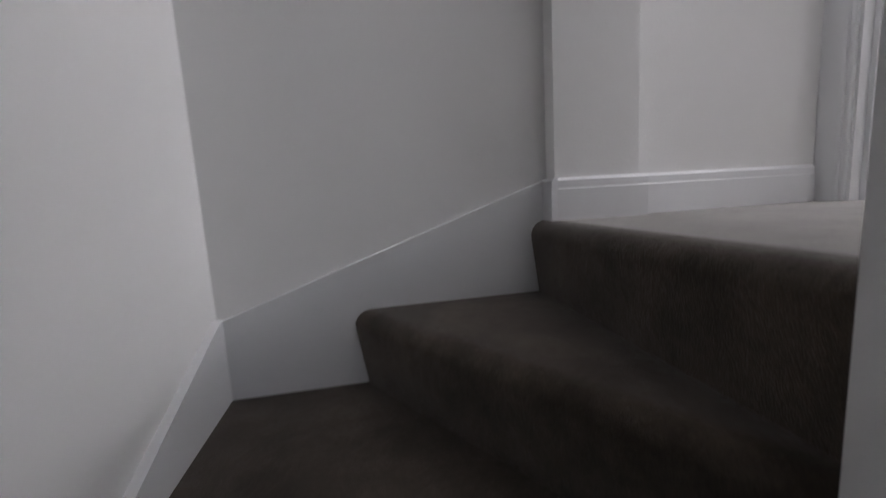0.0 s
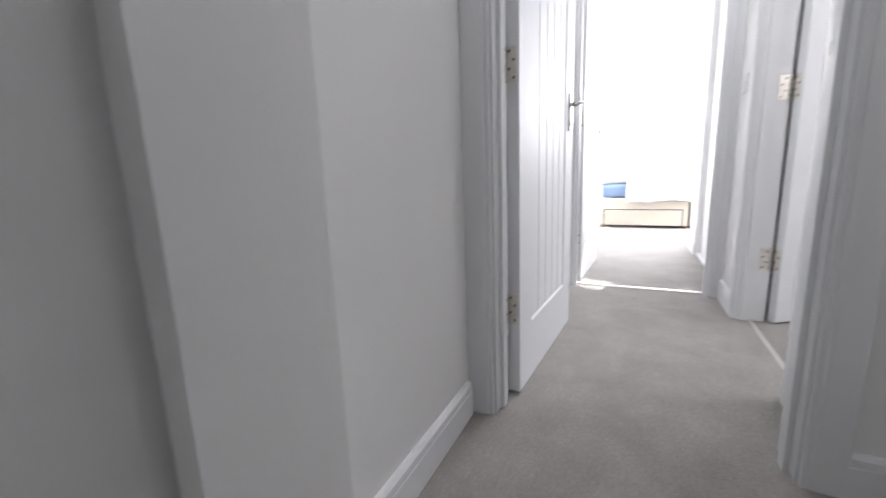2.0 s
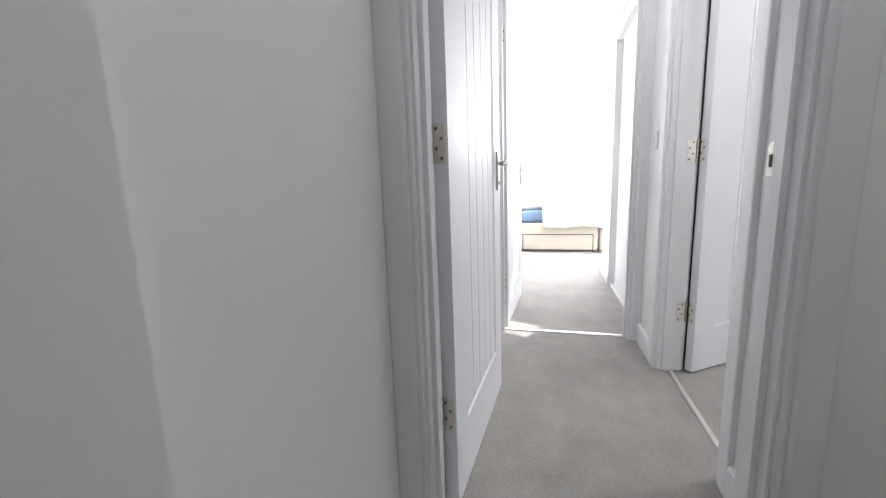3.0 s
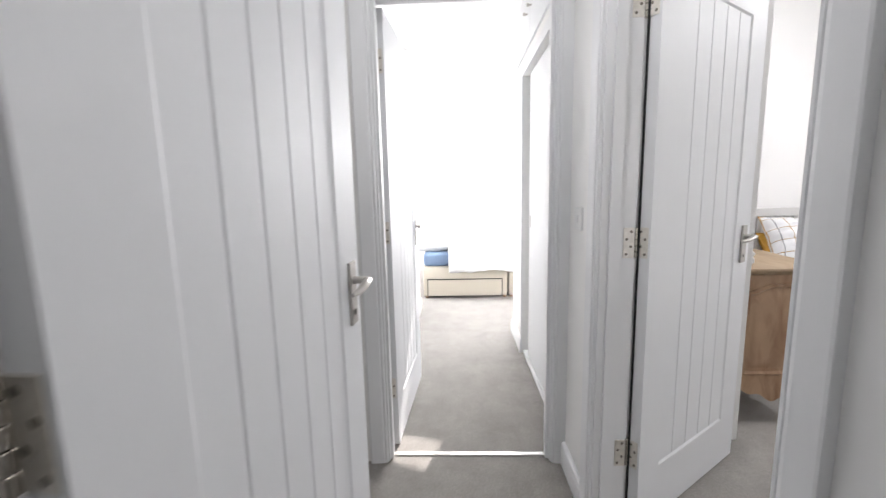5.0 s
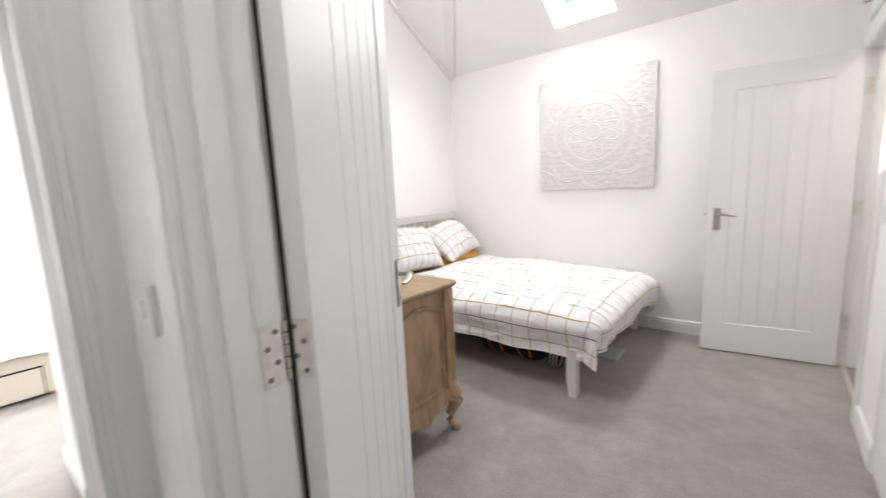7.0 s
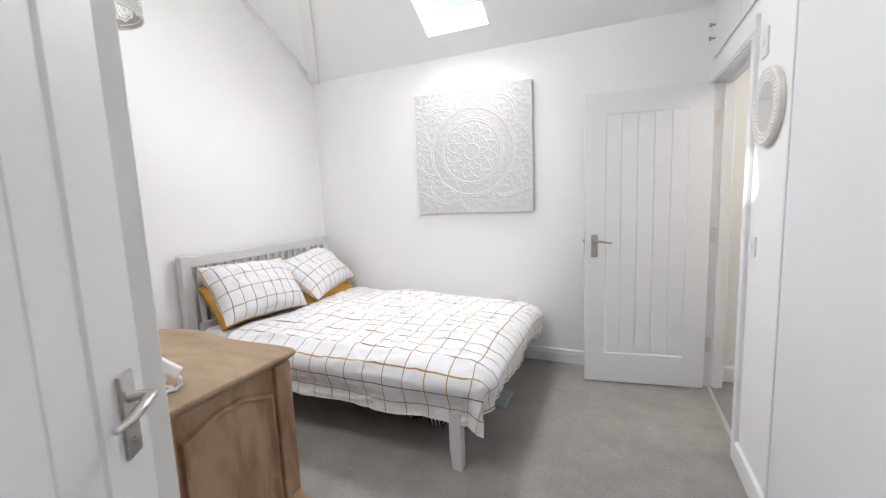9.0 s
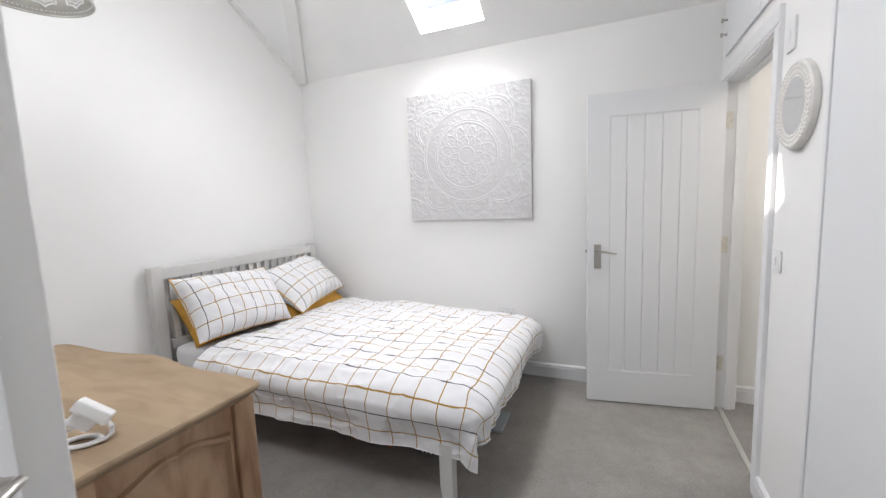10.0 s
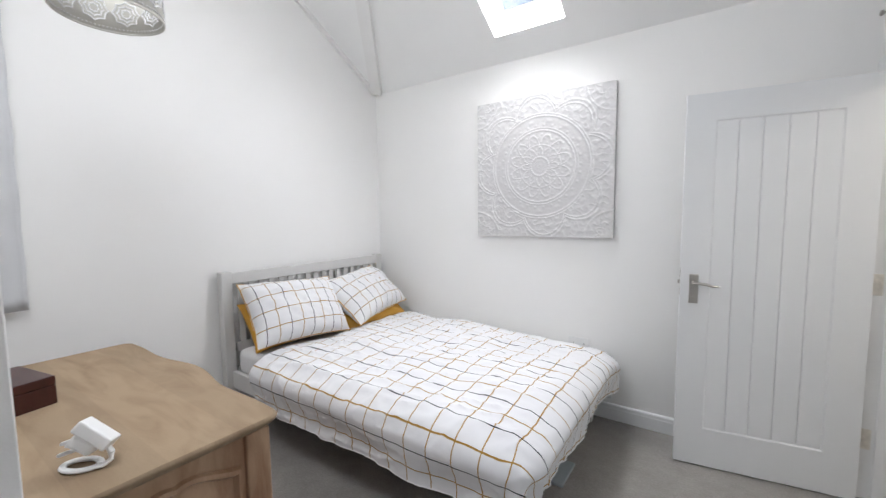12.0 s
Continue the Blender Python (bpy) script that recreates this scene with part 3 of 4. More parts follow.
def door_leaf(name, label, axis, angle, W, flip=True, H=1.981, T=0.04):
    """A boarded door. Local: hinge line at the origin, leaf along x, thickness along y (flip: along -y), z up. angle turns it in plan."""
    th = thing(name, label, "door", pose(axis[0], axis[1], 0.008, 0, 0, angle))
    a, b, zl, zh = 0.134, W - 0.130, 0.208, H - 0.137
    fr = bmesh.new()
    for r in ((0.004, a, 0, T, 0, H), (b, W, 0, T, 0, H), (a, b, 0, T, 0, zl), (a, b, 0, T, zh, H)):
        box(fr, *r)
    bmesh.ops.remove_doubles(fr, verts=fr.verts[:], dist=1e-5)
    part("leaf_frame", fr, GLOSS, th)
    for y in (0.0, T):
        s = 1 if y == 0 else -1
        bm = bmesh.new()
        prism(bm, [(0, 0), (0.009, 0), (0, 0.006)], zl, zh, lambda p, q, c: (a + p, y + s * (0.006 - q), c))
        prism(bm, [(0, 0), (0.009, 0), (0, 0.006)], zl, zh, lambda p, q, c: (b - p, y + s * (0.006 - q), c))
        prism(bm, [(0, 0), (0.009, 0), (0, 0.006)], a, b, lambda p, q, c: (c, y + s * (0.006 - q), zl + p))
        prism(bm, [(0, 0), (0.009, 0), (0, 0.006)], a, b, lambda p, q, c: (c, y + s * (0.006 - q), zh - p))
        part("panel_bead", bm, GLOSS, th)
    n = 5
    w = (b - a) / n
    shared = None
    for k in range(n):
        if shared is None:
            c = 0.0036
            pts = [(0.0004, c + 0.005), (c, 0.005), (w - c, 0.005), (w - 0.0004, c + 0.005), (w - 0.0004, T - c - 0.005), (w - c, T - 0.005), (c, T - 0.005), (0.0004, T - c - 0.005)]
            ob = part("board", prism(bmesh.new(), pts, zl, zh), GLOSS, th)
            shared = ob.data
        else:
            ob = new("board", shared)
            ob.parent = th
        ob.location = (a + k * w, 0, 0)
    part("core", boxes((a, b, T / 2 - 0.004, T / 2 + 0.004, zl, zh)), GLOSS, th)
    for side in (-1, 1):
        y0, y1 = (-0.008, 0.0) if side < 0 else (T, T + 0.008)
        pl = part("handle_plate", rbox(W - 0.083, W - 0.041, y0, y1, 0.895, 1.05, 0.002), STEEL, th, "satin nickel handle plate")
        part("lever", lever(bmesh.new(), side, T, W), STEEL, pl, smooth=True)
        key = lathe(bmesh.new(), [(0.008, 0), (0.008, 0.004), (0.004, 0.0045)], 12, Matrix.Translation((W - 0.062, y0 if side < 0 else y1, 0.925)) @ Euler((radians(90 if side < 0 else -90), 0, 0)).to_matrix().to_4x4())
        part("keyhole_cover", key, STEEL, pl, smooth=True)
    part("latch_plate", rbox(W - 0.001, W + 0.0012, T / 2 - 0.011, T / 2 + 0.011, 0.93, 1.08, 0.0005, 1), STEEL, th)
    part("latch_bolt", rbox(W, W + 0.011, T / 2 - 0.006, T / 2 + 0.006, 0.995, 1.015, 0.002), STEEL, th)
    for z in (0.29, 1.035, 1.77):
        bm = bmesh.new()
        for k in range(5):
            lathe(bm, [(0.0068, 0), (0.0080, 0.0012), (0.0080, 0.0180), (0.0068, 0.0192)], 12, Matrix.Translation((-0.001, -0.0065, z - 0.05 + 0.02 * k)))
        part("hinge_knuckle", bm, KNUCKLE, th, "steel hinge knuckle", smooth=True)
        screw_plate(th, 0.0015, 0.0035, 0.0, 0.033, z, "steel hinge plate with screws")
    if flip:
        for me in {o.data for o in th.children_recursive}:
            me.transform(Matrix.Diagonal((1, -1, 1, 1)))
            me.flip_normals()
    return th


door_leaf("door_1", "white boarded door standing open against the hall wall", (1.897, 1.272), -3.7, 0.742)
d2 = door_leaf("door_2", "white boarded bedroom door standing wide open", (2.934, 0.338), -54.8, 0.762)
door_leaf("door_3", "white boarded door of the second bedroom, open", (3.406, 1.262), -3.5, 0.735)
door_leaf("door_4", "white boarded door open in front of the bed wall", (1.957, -2.922), 8.1, 0.758, False)
# Added black strip that draws the shade in the hinge gap.
part("gap_shade_strip", boxes((-0.0012, 0.0012, -0.006, 0.001, 0.0, 1.981)), DARK, d2, "black strip put in as the shade of the hinge gap")
# the frames' own hinge plates
for th, x, sgn in ((frame_1, 0.719, -1), (frame_2, 0.749, -1), (frame_3, 0.724, -1), (frame_4, 0.0, 1)):
    for z in (0.298, 1.043, 1.778):
        x0, x1 = sorted((x, x + sgn * 0.002))
        screw_plate(th, x0, x1, 0.001, 0.036, z)
for th, x, sgn in ((frame_1, 0.0, 1), (frame_2, 0.0, 1), (frame_3, 0.0, 1), (frame_4, 0.764, -1)):
    x0, x1 = sorted((x, x + sgn * 0.0025))
    sp = part("strike_plate", rbox(x0, x1, 0.004, 0.034, 0.935, 1.003, 0.001, 1), HINGE, th, "bright steel strike plate")
    x0, x1 = sorted((x, x + sgn * 0.0032))
    part("latch_slot", boxes((x0, x1, 0.013, 0.025, 0.955, 0.980)), DARK, sp)


# ---- wall fittings ----
def wall_plate(name, label, m, w, h, kind):
    """A plate on a wall. Local: x across, y out of the wall, z up, centred."""
    th = thing(name, label, "socket" if kind == "socket" else "light switch", m)
    plate = part("plate", rbox(-w / 2, w / 2, 0, 0.009, -h / 2, h / 2, 0.003), PLASTIC, th)
    if kind == "switch":
        part("rocker", rbox(-0.009, 0.009, 0.008, 0.013, -0.016, 0.016, 0.002), PLASTIC, plate)
    else:
        for dx in (-0.035, 0.035) if w > 0.1 else (0,):
            part("rocker", rbox(dx - 0.005, dx + 0.005, 0.008, 0.012, 0.016, 0.034, 0.001), PLASTIC, plate)
            bm = boxes((dx - 0.002, dx + 0.002, 0.0085, 0.0095, -0.002, 0.007), (dx - 0.014, dx - 0.008, 0.0085, 0.0095, -0.022, -0.018), (dx + 0.008, dx + 0.014, 0.0085, 0.0095, -0.022, -0.018))
            part("pin_holes", bm, DARK, plate)
    return th


wall_plate("light_switch", "white plastic light switch on the hall wall", pose(3.15, 0.46, 1.11), 0.086, 0.086, "switch")
wall_plate("wall_socket", "white plastic socket low on the hall wall", pose(2.03, 0.46, 0.42), 0.09, 0.086, "socket")
wall_plate("wall_socket", "white plastic double socket beside the bed", pose(3.314, -3.072, 0.482), 0.147, 0.086, "socket")
wall_plate("light_switch", "white plastic double switch below the mirror", pose(1.945, -2.02, 1.08, 0, 0, -90), 0.086, 0.086, "switch")
th = wall_plate("room_control", "white plastic control unit above the round mirror", pose(1.945, -1.998, 1.925, 0, 0, -90), 0.075, 0.115, "switch")
th["category"] = "thermostat"

# ---- round mirror ----
mir = thing("round_mirror", "round wall mirror with a whitewashed carved frame", "mirror", pose(1.945, -1.89, 1.652, 0, 90, 0))
R = 0.152
bm = bmesh.new()
lathe(bm, [(R * 0.98, 0.0), (R, 0.004), (R, 0.020), (R - 0.006, 0.026), (R - 0.05, 0.025), (R - 0.055, 0.022), (0.04, 0.022)], 64)
rim = part("frame", bm, MIRFRAME, mir, "whitewashed frame with rows of beads", smooth=True)
part("glass", lathe(bmesh.new(), [(0.098, 0.0222), (0.098, 0.0235)], 48), MIRROR, mir)
for ring, (rr, count, size) in enumerate(((0.141, 52, 0.0062), (0.125, 46, 0.0058), (0.109, 42, 0.0048))):
    bead = lathe(bmesh.new(), [(size, -0.004), (size * 0.8, -0.001), (size * 0.3, 0.0002)], 7)
    first = None
    for k in range(count):
        a = 2 * math.pi * (k + 0.5 * ring) / count
        if first is None:
            first = part("bead", bead, MIRFRAME, rim, smooth=True)
            ob = first
        else:
            ob = new("bead", first.data)
            ob.parent = rim
        ob.location = (rr * math.cos(a), rr * math.sin(a), 0.029)

# ---- built-in cupboard fronts ----
def knob(th, y, z, x=1.965):
    bm = lathe(bmesh.new(), [(0.007, 0), (0.005, 0.012), (0.006, 0.018), (0.0125, 0.022), (0.0135, 0.028), (0.008, 0.032)], 16, Matrix.Translation((x, y, z)) @ Euler((0, radians(90), 0)).to_matrix().to_4x4())
    part("knob", bm, STEEL, th, "small steel knob", smooth=True)


for y0, y1, ky in ((-1.650, -0.822, -0.855), (-0.778, -0.02, -0.09)):
    th = thing("fitted_wardrobe", "plain white flush fitted wardrobe with a steel knob", "wardrobe", group="fitted wardrobes")
    leaf = part("door_panel", rbox(1.927, 1.955, y0, y1, 0.012, 2.35, 0.003), GLOSS, th)
    knob(leaf, ky, 0.985, 1.955)
for y0, y1, ky in ((-2.975, -2.36, -2.94), (-2.354, -1.66, -1.71)):
    th = thing("overhead_cupboard", "white flush overhead cupboard above the doorway with steel knobs", "cupboard", group="overhead cupboards")
    leaf = part("panel", rbox(1.947, 1.957, y0, y1, 2.15, 2.47, 0.002), GLOSS, th)
    knob(leaf, ky, 2.26, 1.957)
    knob(leaf, ky, 2.34, 1.957)
structure("trim_wardrobe_stile", rbox(1.927, 1.956, -0.818, -0.782, 0.0, 2.355, 0.004), TRIM, "white stile between the wardrobe doors", "trim")
structure("trim_cupboard", rbox(1.945, 1.958, -1.678, -1.655, 0.0, 2.36, 0.003), TRIM, "white bead beside the cupboard doors", "trim")
th = thing("sliding_wardrobe", "plain white sliding wardrobe front in a recess", "wardrobe")
part("panel", rbox(3.60, 4.40, 0.398, 0.422, 0.02, 1.98, 0.003), GLOSS, th)
part("finger_pull", rbox(4.345, 4.365, 0.420, 0.424, 0.97, 1.05, 0.001), STEEL, th)
th = thing("sliding_wardrobe", "plain white sliding wardrobe front in a recess", "wardrobe")
part("panel", rbox(4.36, 4.53, 0.375, 0.395, 0.02, 1.98, 0.003), GLOSS, th)
structure("trim_wardrobe_track", rbox(3.62, 4.53, 0.362, 0.44, 0.0, 0.02, 0.002), TRIM, "white wardrobe door track", "trim")
bm = boxes((3.62, 4.53, 0.445, 0.455, 2.0, 2.06), (4.53, 4.58, 0.445, 0.455, 0.107, 2.06))
structure("trim_wardrobe_surround", bm, TRIM, "white flat trim round the wardrobe recess", "trim")
for x0, x1, kx in ((3.55, 4.245, 4.19), (4.255, 4.95, 4.32)):
    th = thing("overhead_cupboard", "white flush overhead cupboard above the wardrobe recess", "cupboard", group="overhead cupboards")
    part("panel", rbox(x0, x1, 0.447, 0.457, 2.12, 2.48, 0.002), GLOSS, th)
    bm = lathe(bmesh.new(), [(0.006, 0), (0.005, 0.012), (0.0125, 0.02), (0.008, 0.03)], 14, Matrix.Translation((kx, 0.457, 2.31)) @ Euler((radians(-90), 0, 0)).to_matrix().to_4x4())
    part("knob", bm, STEEL, th, smooth=True)

# ---- roof beam, roof windows ----
bm = bmesh.new()
p0, p1 = Vector((5.17, -3.055, 2.498)), Vector((4.45, -2.13, 3.075))
d = (p1 - p0).normalized()
across = d.cross(OUT).normalized()
deep = -OUT
rows = [[p + across * a + deep * b for a, b in ((-0.048, -0.05), (0.048, -0.05), (0.048, 0.03), (-0.048, 0.03))] for p in (p0 + d * 0.02, p1)]
vs = [[bm.verts.new(v) for v in r] for r in rows]
bm.faces.new(vs[0][::-1]), bm.faces.new(vs[1])
for i in range(4):
    bm.faces.new((vs[0][i], vs[0][(i + 1) % 4], vs[1][(i + 1) % 4], vs[1][i]))
structure("roof_beam", bm, PAINT, "white painted roof beam rising from the room corner", "beam")
bm = prism(bmesh.new(), [(5.172, 0.02), (5.2, 0.02), (5.2, LEN), (5.172, LEN)], -0.035, 0.0, on_slope)
structure("trim_gable_edge", bm, PAINT, "white timber edge where the slope meets the gable wall", "trim")
for nm, to, (x0, x1, s0, s1) in (("window_roof_1", on_slope, (SX0, SX1, SS0, SS1)), ("window_roof_added", to2, (RX0, RX1, RS0, RS1))):
    th = thing(nm, "white framed roof window in the sloping ceiling", "roof window")
    th["kind"] = "structure"
    bm = bmesh.new()
    for a, b, c, e in ((x0, x1, s0, s0 + 0.02), (x0, x1, s1 - 0.02, s1), (x0, x0 + 0.02, s0 + 0.02, s1 - 0.02), (x1 - 0.02, x1, s0 + 0.02, s1 - 0.02)):
        prism(bm, [(a, c), (b, c), (b, e), (a, e)], 0.21, 0.255, to)
    part("window_frame", bm, TRIM, th)
    bm = prism(bmesh.new(), [(x0 + 0.02, s0 + 0.02), (x1 - 0.02, s0 + 0.02), (x1 - 0.02, s1 - 0.02), (x0 + 0.02, s1 - 0.02)], 0.232, 0.236, to)
    pane = part("pane", bm, GLASS, th)
    pane.visible_shadow = False


th = thing("window_roof_3", "small white framed roof window over the second bedroom", "roof window")
th["kind"] = "structure"
bm = bmesh.new()
for i in range(4):
    a, b = Vector(QX[i]), Vector(QX[(i + 1) % 4])
    mid = Vector((sum(p[0] for p in QX) / 4, sum(p[1] for p in QX) / 4))
    prism(bm, [tuple(a), tuple(b), tuple(b + (b - mid).normalized() * 0.05), tuple(a + (a - mid).normalized() * 0.05)], 2.603, 2.64)
part("window_frame", bm, TRIM, th)
pane = part("pane", prism(bmesh.new(), QX, 2.641, 2.645), GLASS, th)
pane.visible_shadow = False


def window(name, label, m, w, h):
    """A casement. Local: x across, y through the wall, z up from the sill."""
    th = thing(name, label, "window", m)
    th["kind"] = "structure"
    part("window_frame", boxes((0, w, 0.03, 0.08, 0, 0.05), (0, w, 0.03, 0.08, h - 0.05, h), (0, 0.05, 0.03, 0.08, 0.05, h - 0.05), (w - 0.05, w, 0.03, 0.08, 0.05, h - 0.05), (w / 2 - 0.025, w / 2 + 0.025, 0.03, 0.08, 0.05, h - 0.05)), TRIM, th)
    for a, b in ((0.05, w / 2 - 0.025), (w / 2 + 0.025, w - 0.05)):
        pane = part("pane", boxes((a, b, 0.053, 0.057, 0.05, h - 0.05)), GLASS, th)
        pane.visible_shadow = False
    return th


window("window_second", "wide white casement window", pose(6.0, 2.62, 0.9), 1.8, 1.3)
window("window_stair", "small white stairwell window", pose(0.14, -2.68, -0.3), 0.64, 1.1)
window("window_bedroom", "brown framed window behind the curtain", pose(5.28, WY0, WZ0, 0, 0, 90), WY1 - WY0, WZ1 - WZ0)

# ---- curtain on the gable wall ----
cur = thing("curtain", "short grey fabric curtain beside the gable window", "curtain")
bm = bmesh.new()
cols, rws = 60, 24
grid = []
for j in range(rws + 1):
    z = 0.965 + (2.42 - 0.965) * j / rws
    row = []
    for i in range(cols + 1):
        y = -0.70 + 0.90 * i / cols
        row.append(bm.verts.new((5.165 + 0.007 * math.sin(i * 0.78 + 0.2 * math.sin(j * 0.4)), y + 0.002 * math.sin(j * 1.3), z)))
    grid.append(row)
for j in range(rws):
    for i in range(cols):
        bm.faces.new((grid[j][i], grid[j][i + 1], grid[j + 1][i + 1], grid[j + 1][i]))
ob = part("fabric", bm, CURTAIN, cur, smooth=True)
sol = ob.modifiers.new("thickness", "SOLIDIFY")
sol.thickness = 0.004
part("pole", tube(bmesh.new(), [(5.165, -0.78, 2.43), (5.165, 0.28, 2.43)], 0.012, 12), STEEL, cur, smooth=True)
for y in (-0.76, 0.26):
    part("bracket", boxes((5.165, 5.2, y - 0.008, y + 0.008, 2.422, 2.438)), STEEL, cur)

# ---- bed ----
bed = thing("bed", "grey painted wooden double bed with a slatted headboard", "bed")
for y in (-1.584, -2.972):
    part("post", rbox(5.118, 5.178, y - 0.034, y + 0.034, 0, 1.033, 0.005), GREY, bed)
    bm = bmesh.new()
    prism(bm, [(3.19, 0.30), (3.19, 0), (3.235, 0), (3.25, 0.1), (3.25, 0.30)], y - 0.027, y + 0.027, lambda a, b, c: (a, c, b))
    part("leg", bm, GREY, bed)
part("top_rail", rbox(5.122, 5.150, -2.942, -1.616, 0.952, 1.024, 0.004), GREY, bed)
part("mid_rail", rbox(5.122, 5.150, -2.942, -1.632, 0.50, 0.56, 0.004), GREY, bed)
part("bottom_rail", rbox(5.122, 5.150, -2.942, -1.632, 0.29, 0.40, 0.004), GREY, bed)
first = None
for k in range(17):
    y = -1.676 - 0.0752 * k
    if first is None:
        first = part("slat", rbox(-0.008, 0.008, -0.020, 0.020, 0.0, 0.397, 0.003), GREY, bed)
        ob = first
    else:
        ob = new("slat", first.data)
        ob.parent = bed
    ob.location = (5.136, y, 0.557)
for y in (-1.602, -2.972):
    part("side_rail", rbox(3.25, 5.12, y - 0.014, y + 0.014, 0.27, 0.38, 0.004), GREY, bed)
part("foot_rail", rbox(3.20, 3.24, -2.942, -1.632, 0.24, 0.35, 0.004), GREY, bed)
for k in range(10):
    part("base_slat", rbox(3.35 + 0.18 * k, 3.42 + 0.18 * k, -2.955, -1.62, 0.33, 0.348, 0.003), OAK, bed)
mat_bm = rbox(3.25, 5.11, -2.955, -1.618, 0.35, 0.525, 0.045, 5)
tagged(mesh_object("mattress", mat_bm, SHEET, True), "white sheeted double mattress on the bed", "mattress")


def smoothstep(a, b, v):
    v = min(1, max(0, (v - a) / (b - a)))
    return v * v * (3 - 2 * v)


def drape(f, flat, r):
    """How far along and how far down a cloth lies f metres from the middle, past an edge at flat with a rounding r."""
    if f < flat:
        return f, 0.0
    arc = r * math.pi / 2
    if f < flat + arc:
        a = (f - flat) / r
        return flat + r * math.sin(a), r * (1 - math.cos(a))
    return flat + r + 0.05 * (f - flat - arc), r + (f - flat - arc)


bm = bmesh.new()
uvl = bm.loops.layers.uv.new("UVMap")
NA, NB = 230, 230
LA, HB = 1.93, 0.965
grid, flatuv = [], {}
for i in range(NA + 1):
    a = LA * i / NA
    row = []
    for j in range(NB + 1):
        b = -HB + 2 * HB * j / NB
        side = 1 if b > 0 else -1
        ox, oy = max(0.0, a - 1.63), max(0.0, abs(b) - 0.613)
        over, way = (ox ** 4 + oy ** 4) ** 0.25, math.atan2(oy, ox)
        out, drop = drape(over, 0.0, 0.105)
        hang = smoothstep(0.05, 0.2, drop)
        corner = math.sin(2 * way) if over > 0 else 0.0
        along = a if way > 0.8 else b
        n1 = noise.noise((a * 3.1, b * 3.1, 1.7))
        ripple = 1 - abs(noise.noise((a * 3.2 + 0.8 * b, b * 13 + 1.2 * a, 6.3)))
        crease = 1 - abs(noise.noise((a * 7 - b * 3, b * 8 + a * 2, 2.9)))
        fine = 1 - abs(noise.noise((a * 19 + b * 6, b * 17, 8.8)))
        lift = 0.024 * n1 + 0.010 * ripple ** 4 + 0.008 * crease ** 5 + 0.003 * fine ** 3
        crown = 0.03 * (1 - (b / 0.75) ** 2) * smoothstep(-0.02, 0.15, a) if abs(b) < 0.75 else 0
        gather = 0.6 * noise.noise((along * 9, drop * 3, 3.3)) + 0.4 * noise.noise((along * 21, drop * 5, 7.7))
        fold = hang * (0.019 * gather * (1 - corner) + 0.034 * corner * math.sin(7 * way + 0.6) * smoothstep(0.08, 0.3, over))
        puff = 0.045 * math.exp(-((drop - 0.10) / 0.085) ** 2) * smoothstep(0.0, 0.05, drop)
        out += fold + puff + lift * hang
        x = 4.80 - min(a, 1.63) - out * math.cos(way)
        y = -2.285 + side * (min(abs(b), 0.613) + out * math.sin(way))
        y = max(y, -3.052)
        z = 0.535 + crown + lift * (1 - 0.6 * hang) - drop * (1 + 0.08 * n1) - 0.035 * smoothstep(0.3, 0.65, -b) * smoothstep(0.7, 1.5, a)
        v = bm.verts.new((x, y, z))
        flatuv[v] = (a, b)
        row.append(v)
    grid.append(row)
HEM = [tuple(v.co) for v in [r[0] for r in grid] + grid[-1] + [r[-1] for r in grid[::-1]]]
for i in range(NA):
    for j in range(NB):
        f = bm.faces.new((grid[i][j], grid[i + 1][j], grid[i + 1][j + 1], grid[i][j + 1]))
        for l in f.loops:
            l[uvl].uv = flatuv[l.vert]
duvet = tagged(mesh_object("duvet", bm, CHECK, True), "white duvet with ochre and grey check lines, spread over the bed", "duvet")
sol = duvet.modifiers.new("thickness", "SOLIDIFY")
sol.thickness, sol.offset = 0.03, -1
part("hem", tube(bmesh.new(), HEM, 0.003, 5), SHEET, duvet, "stitched white hem", smooth=True)


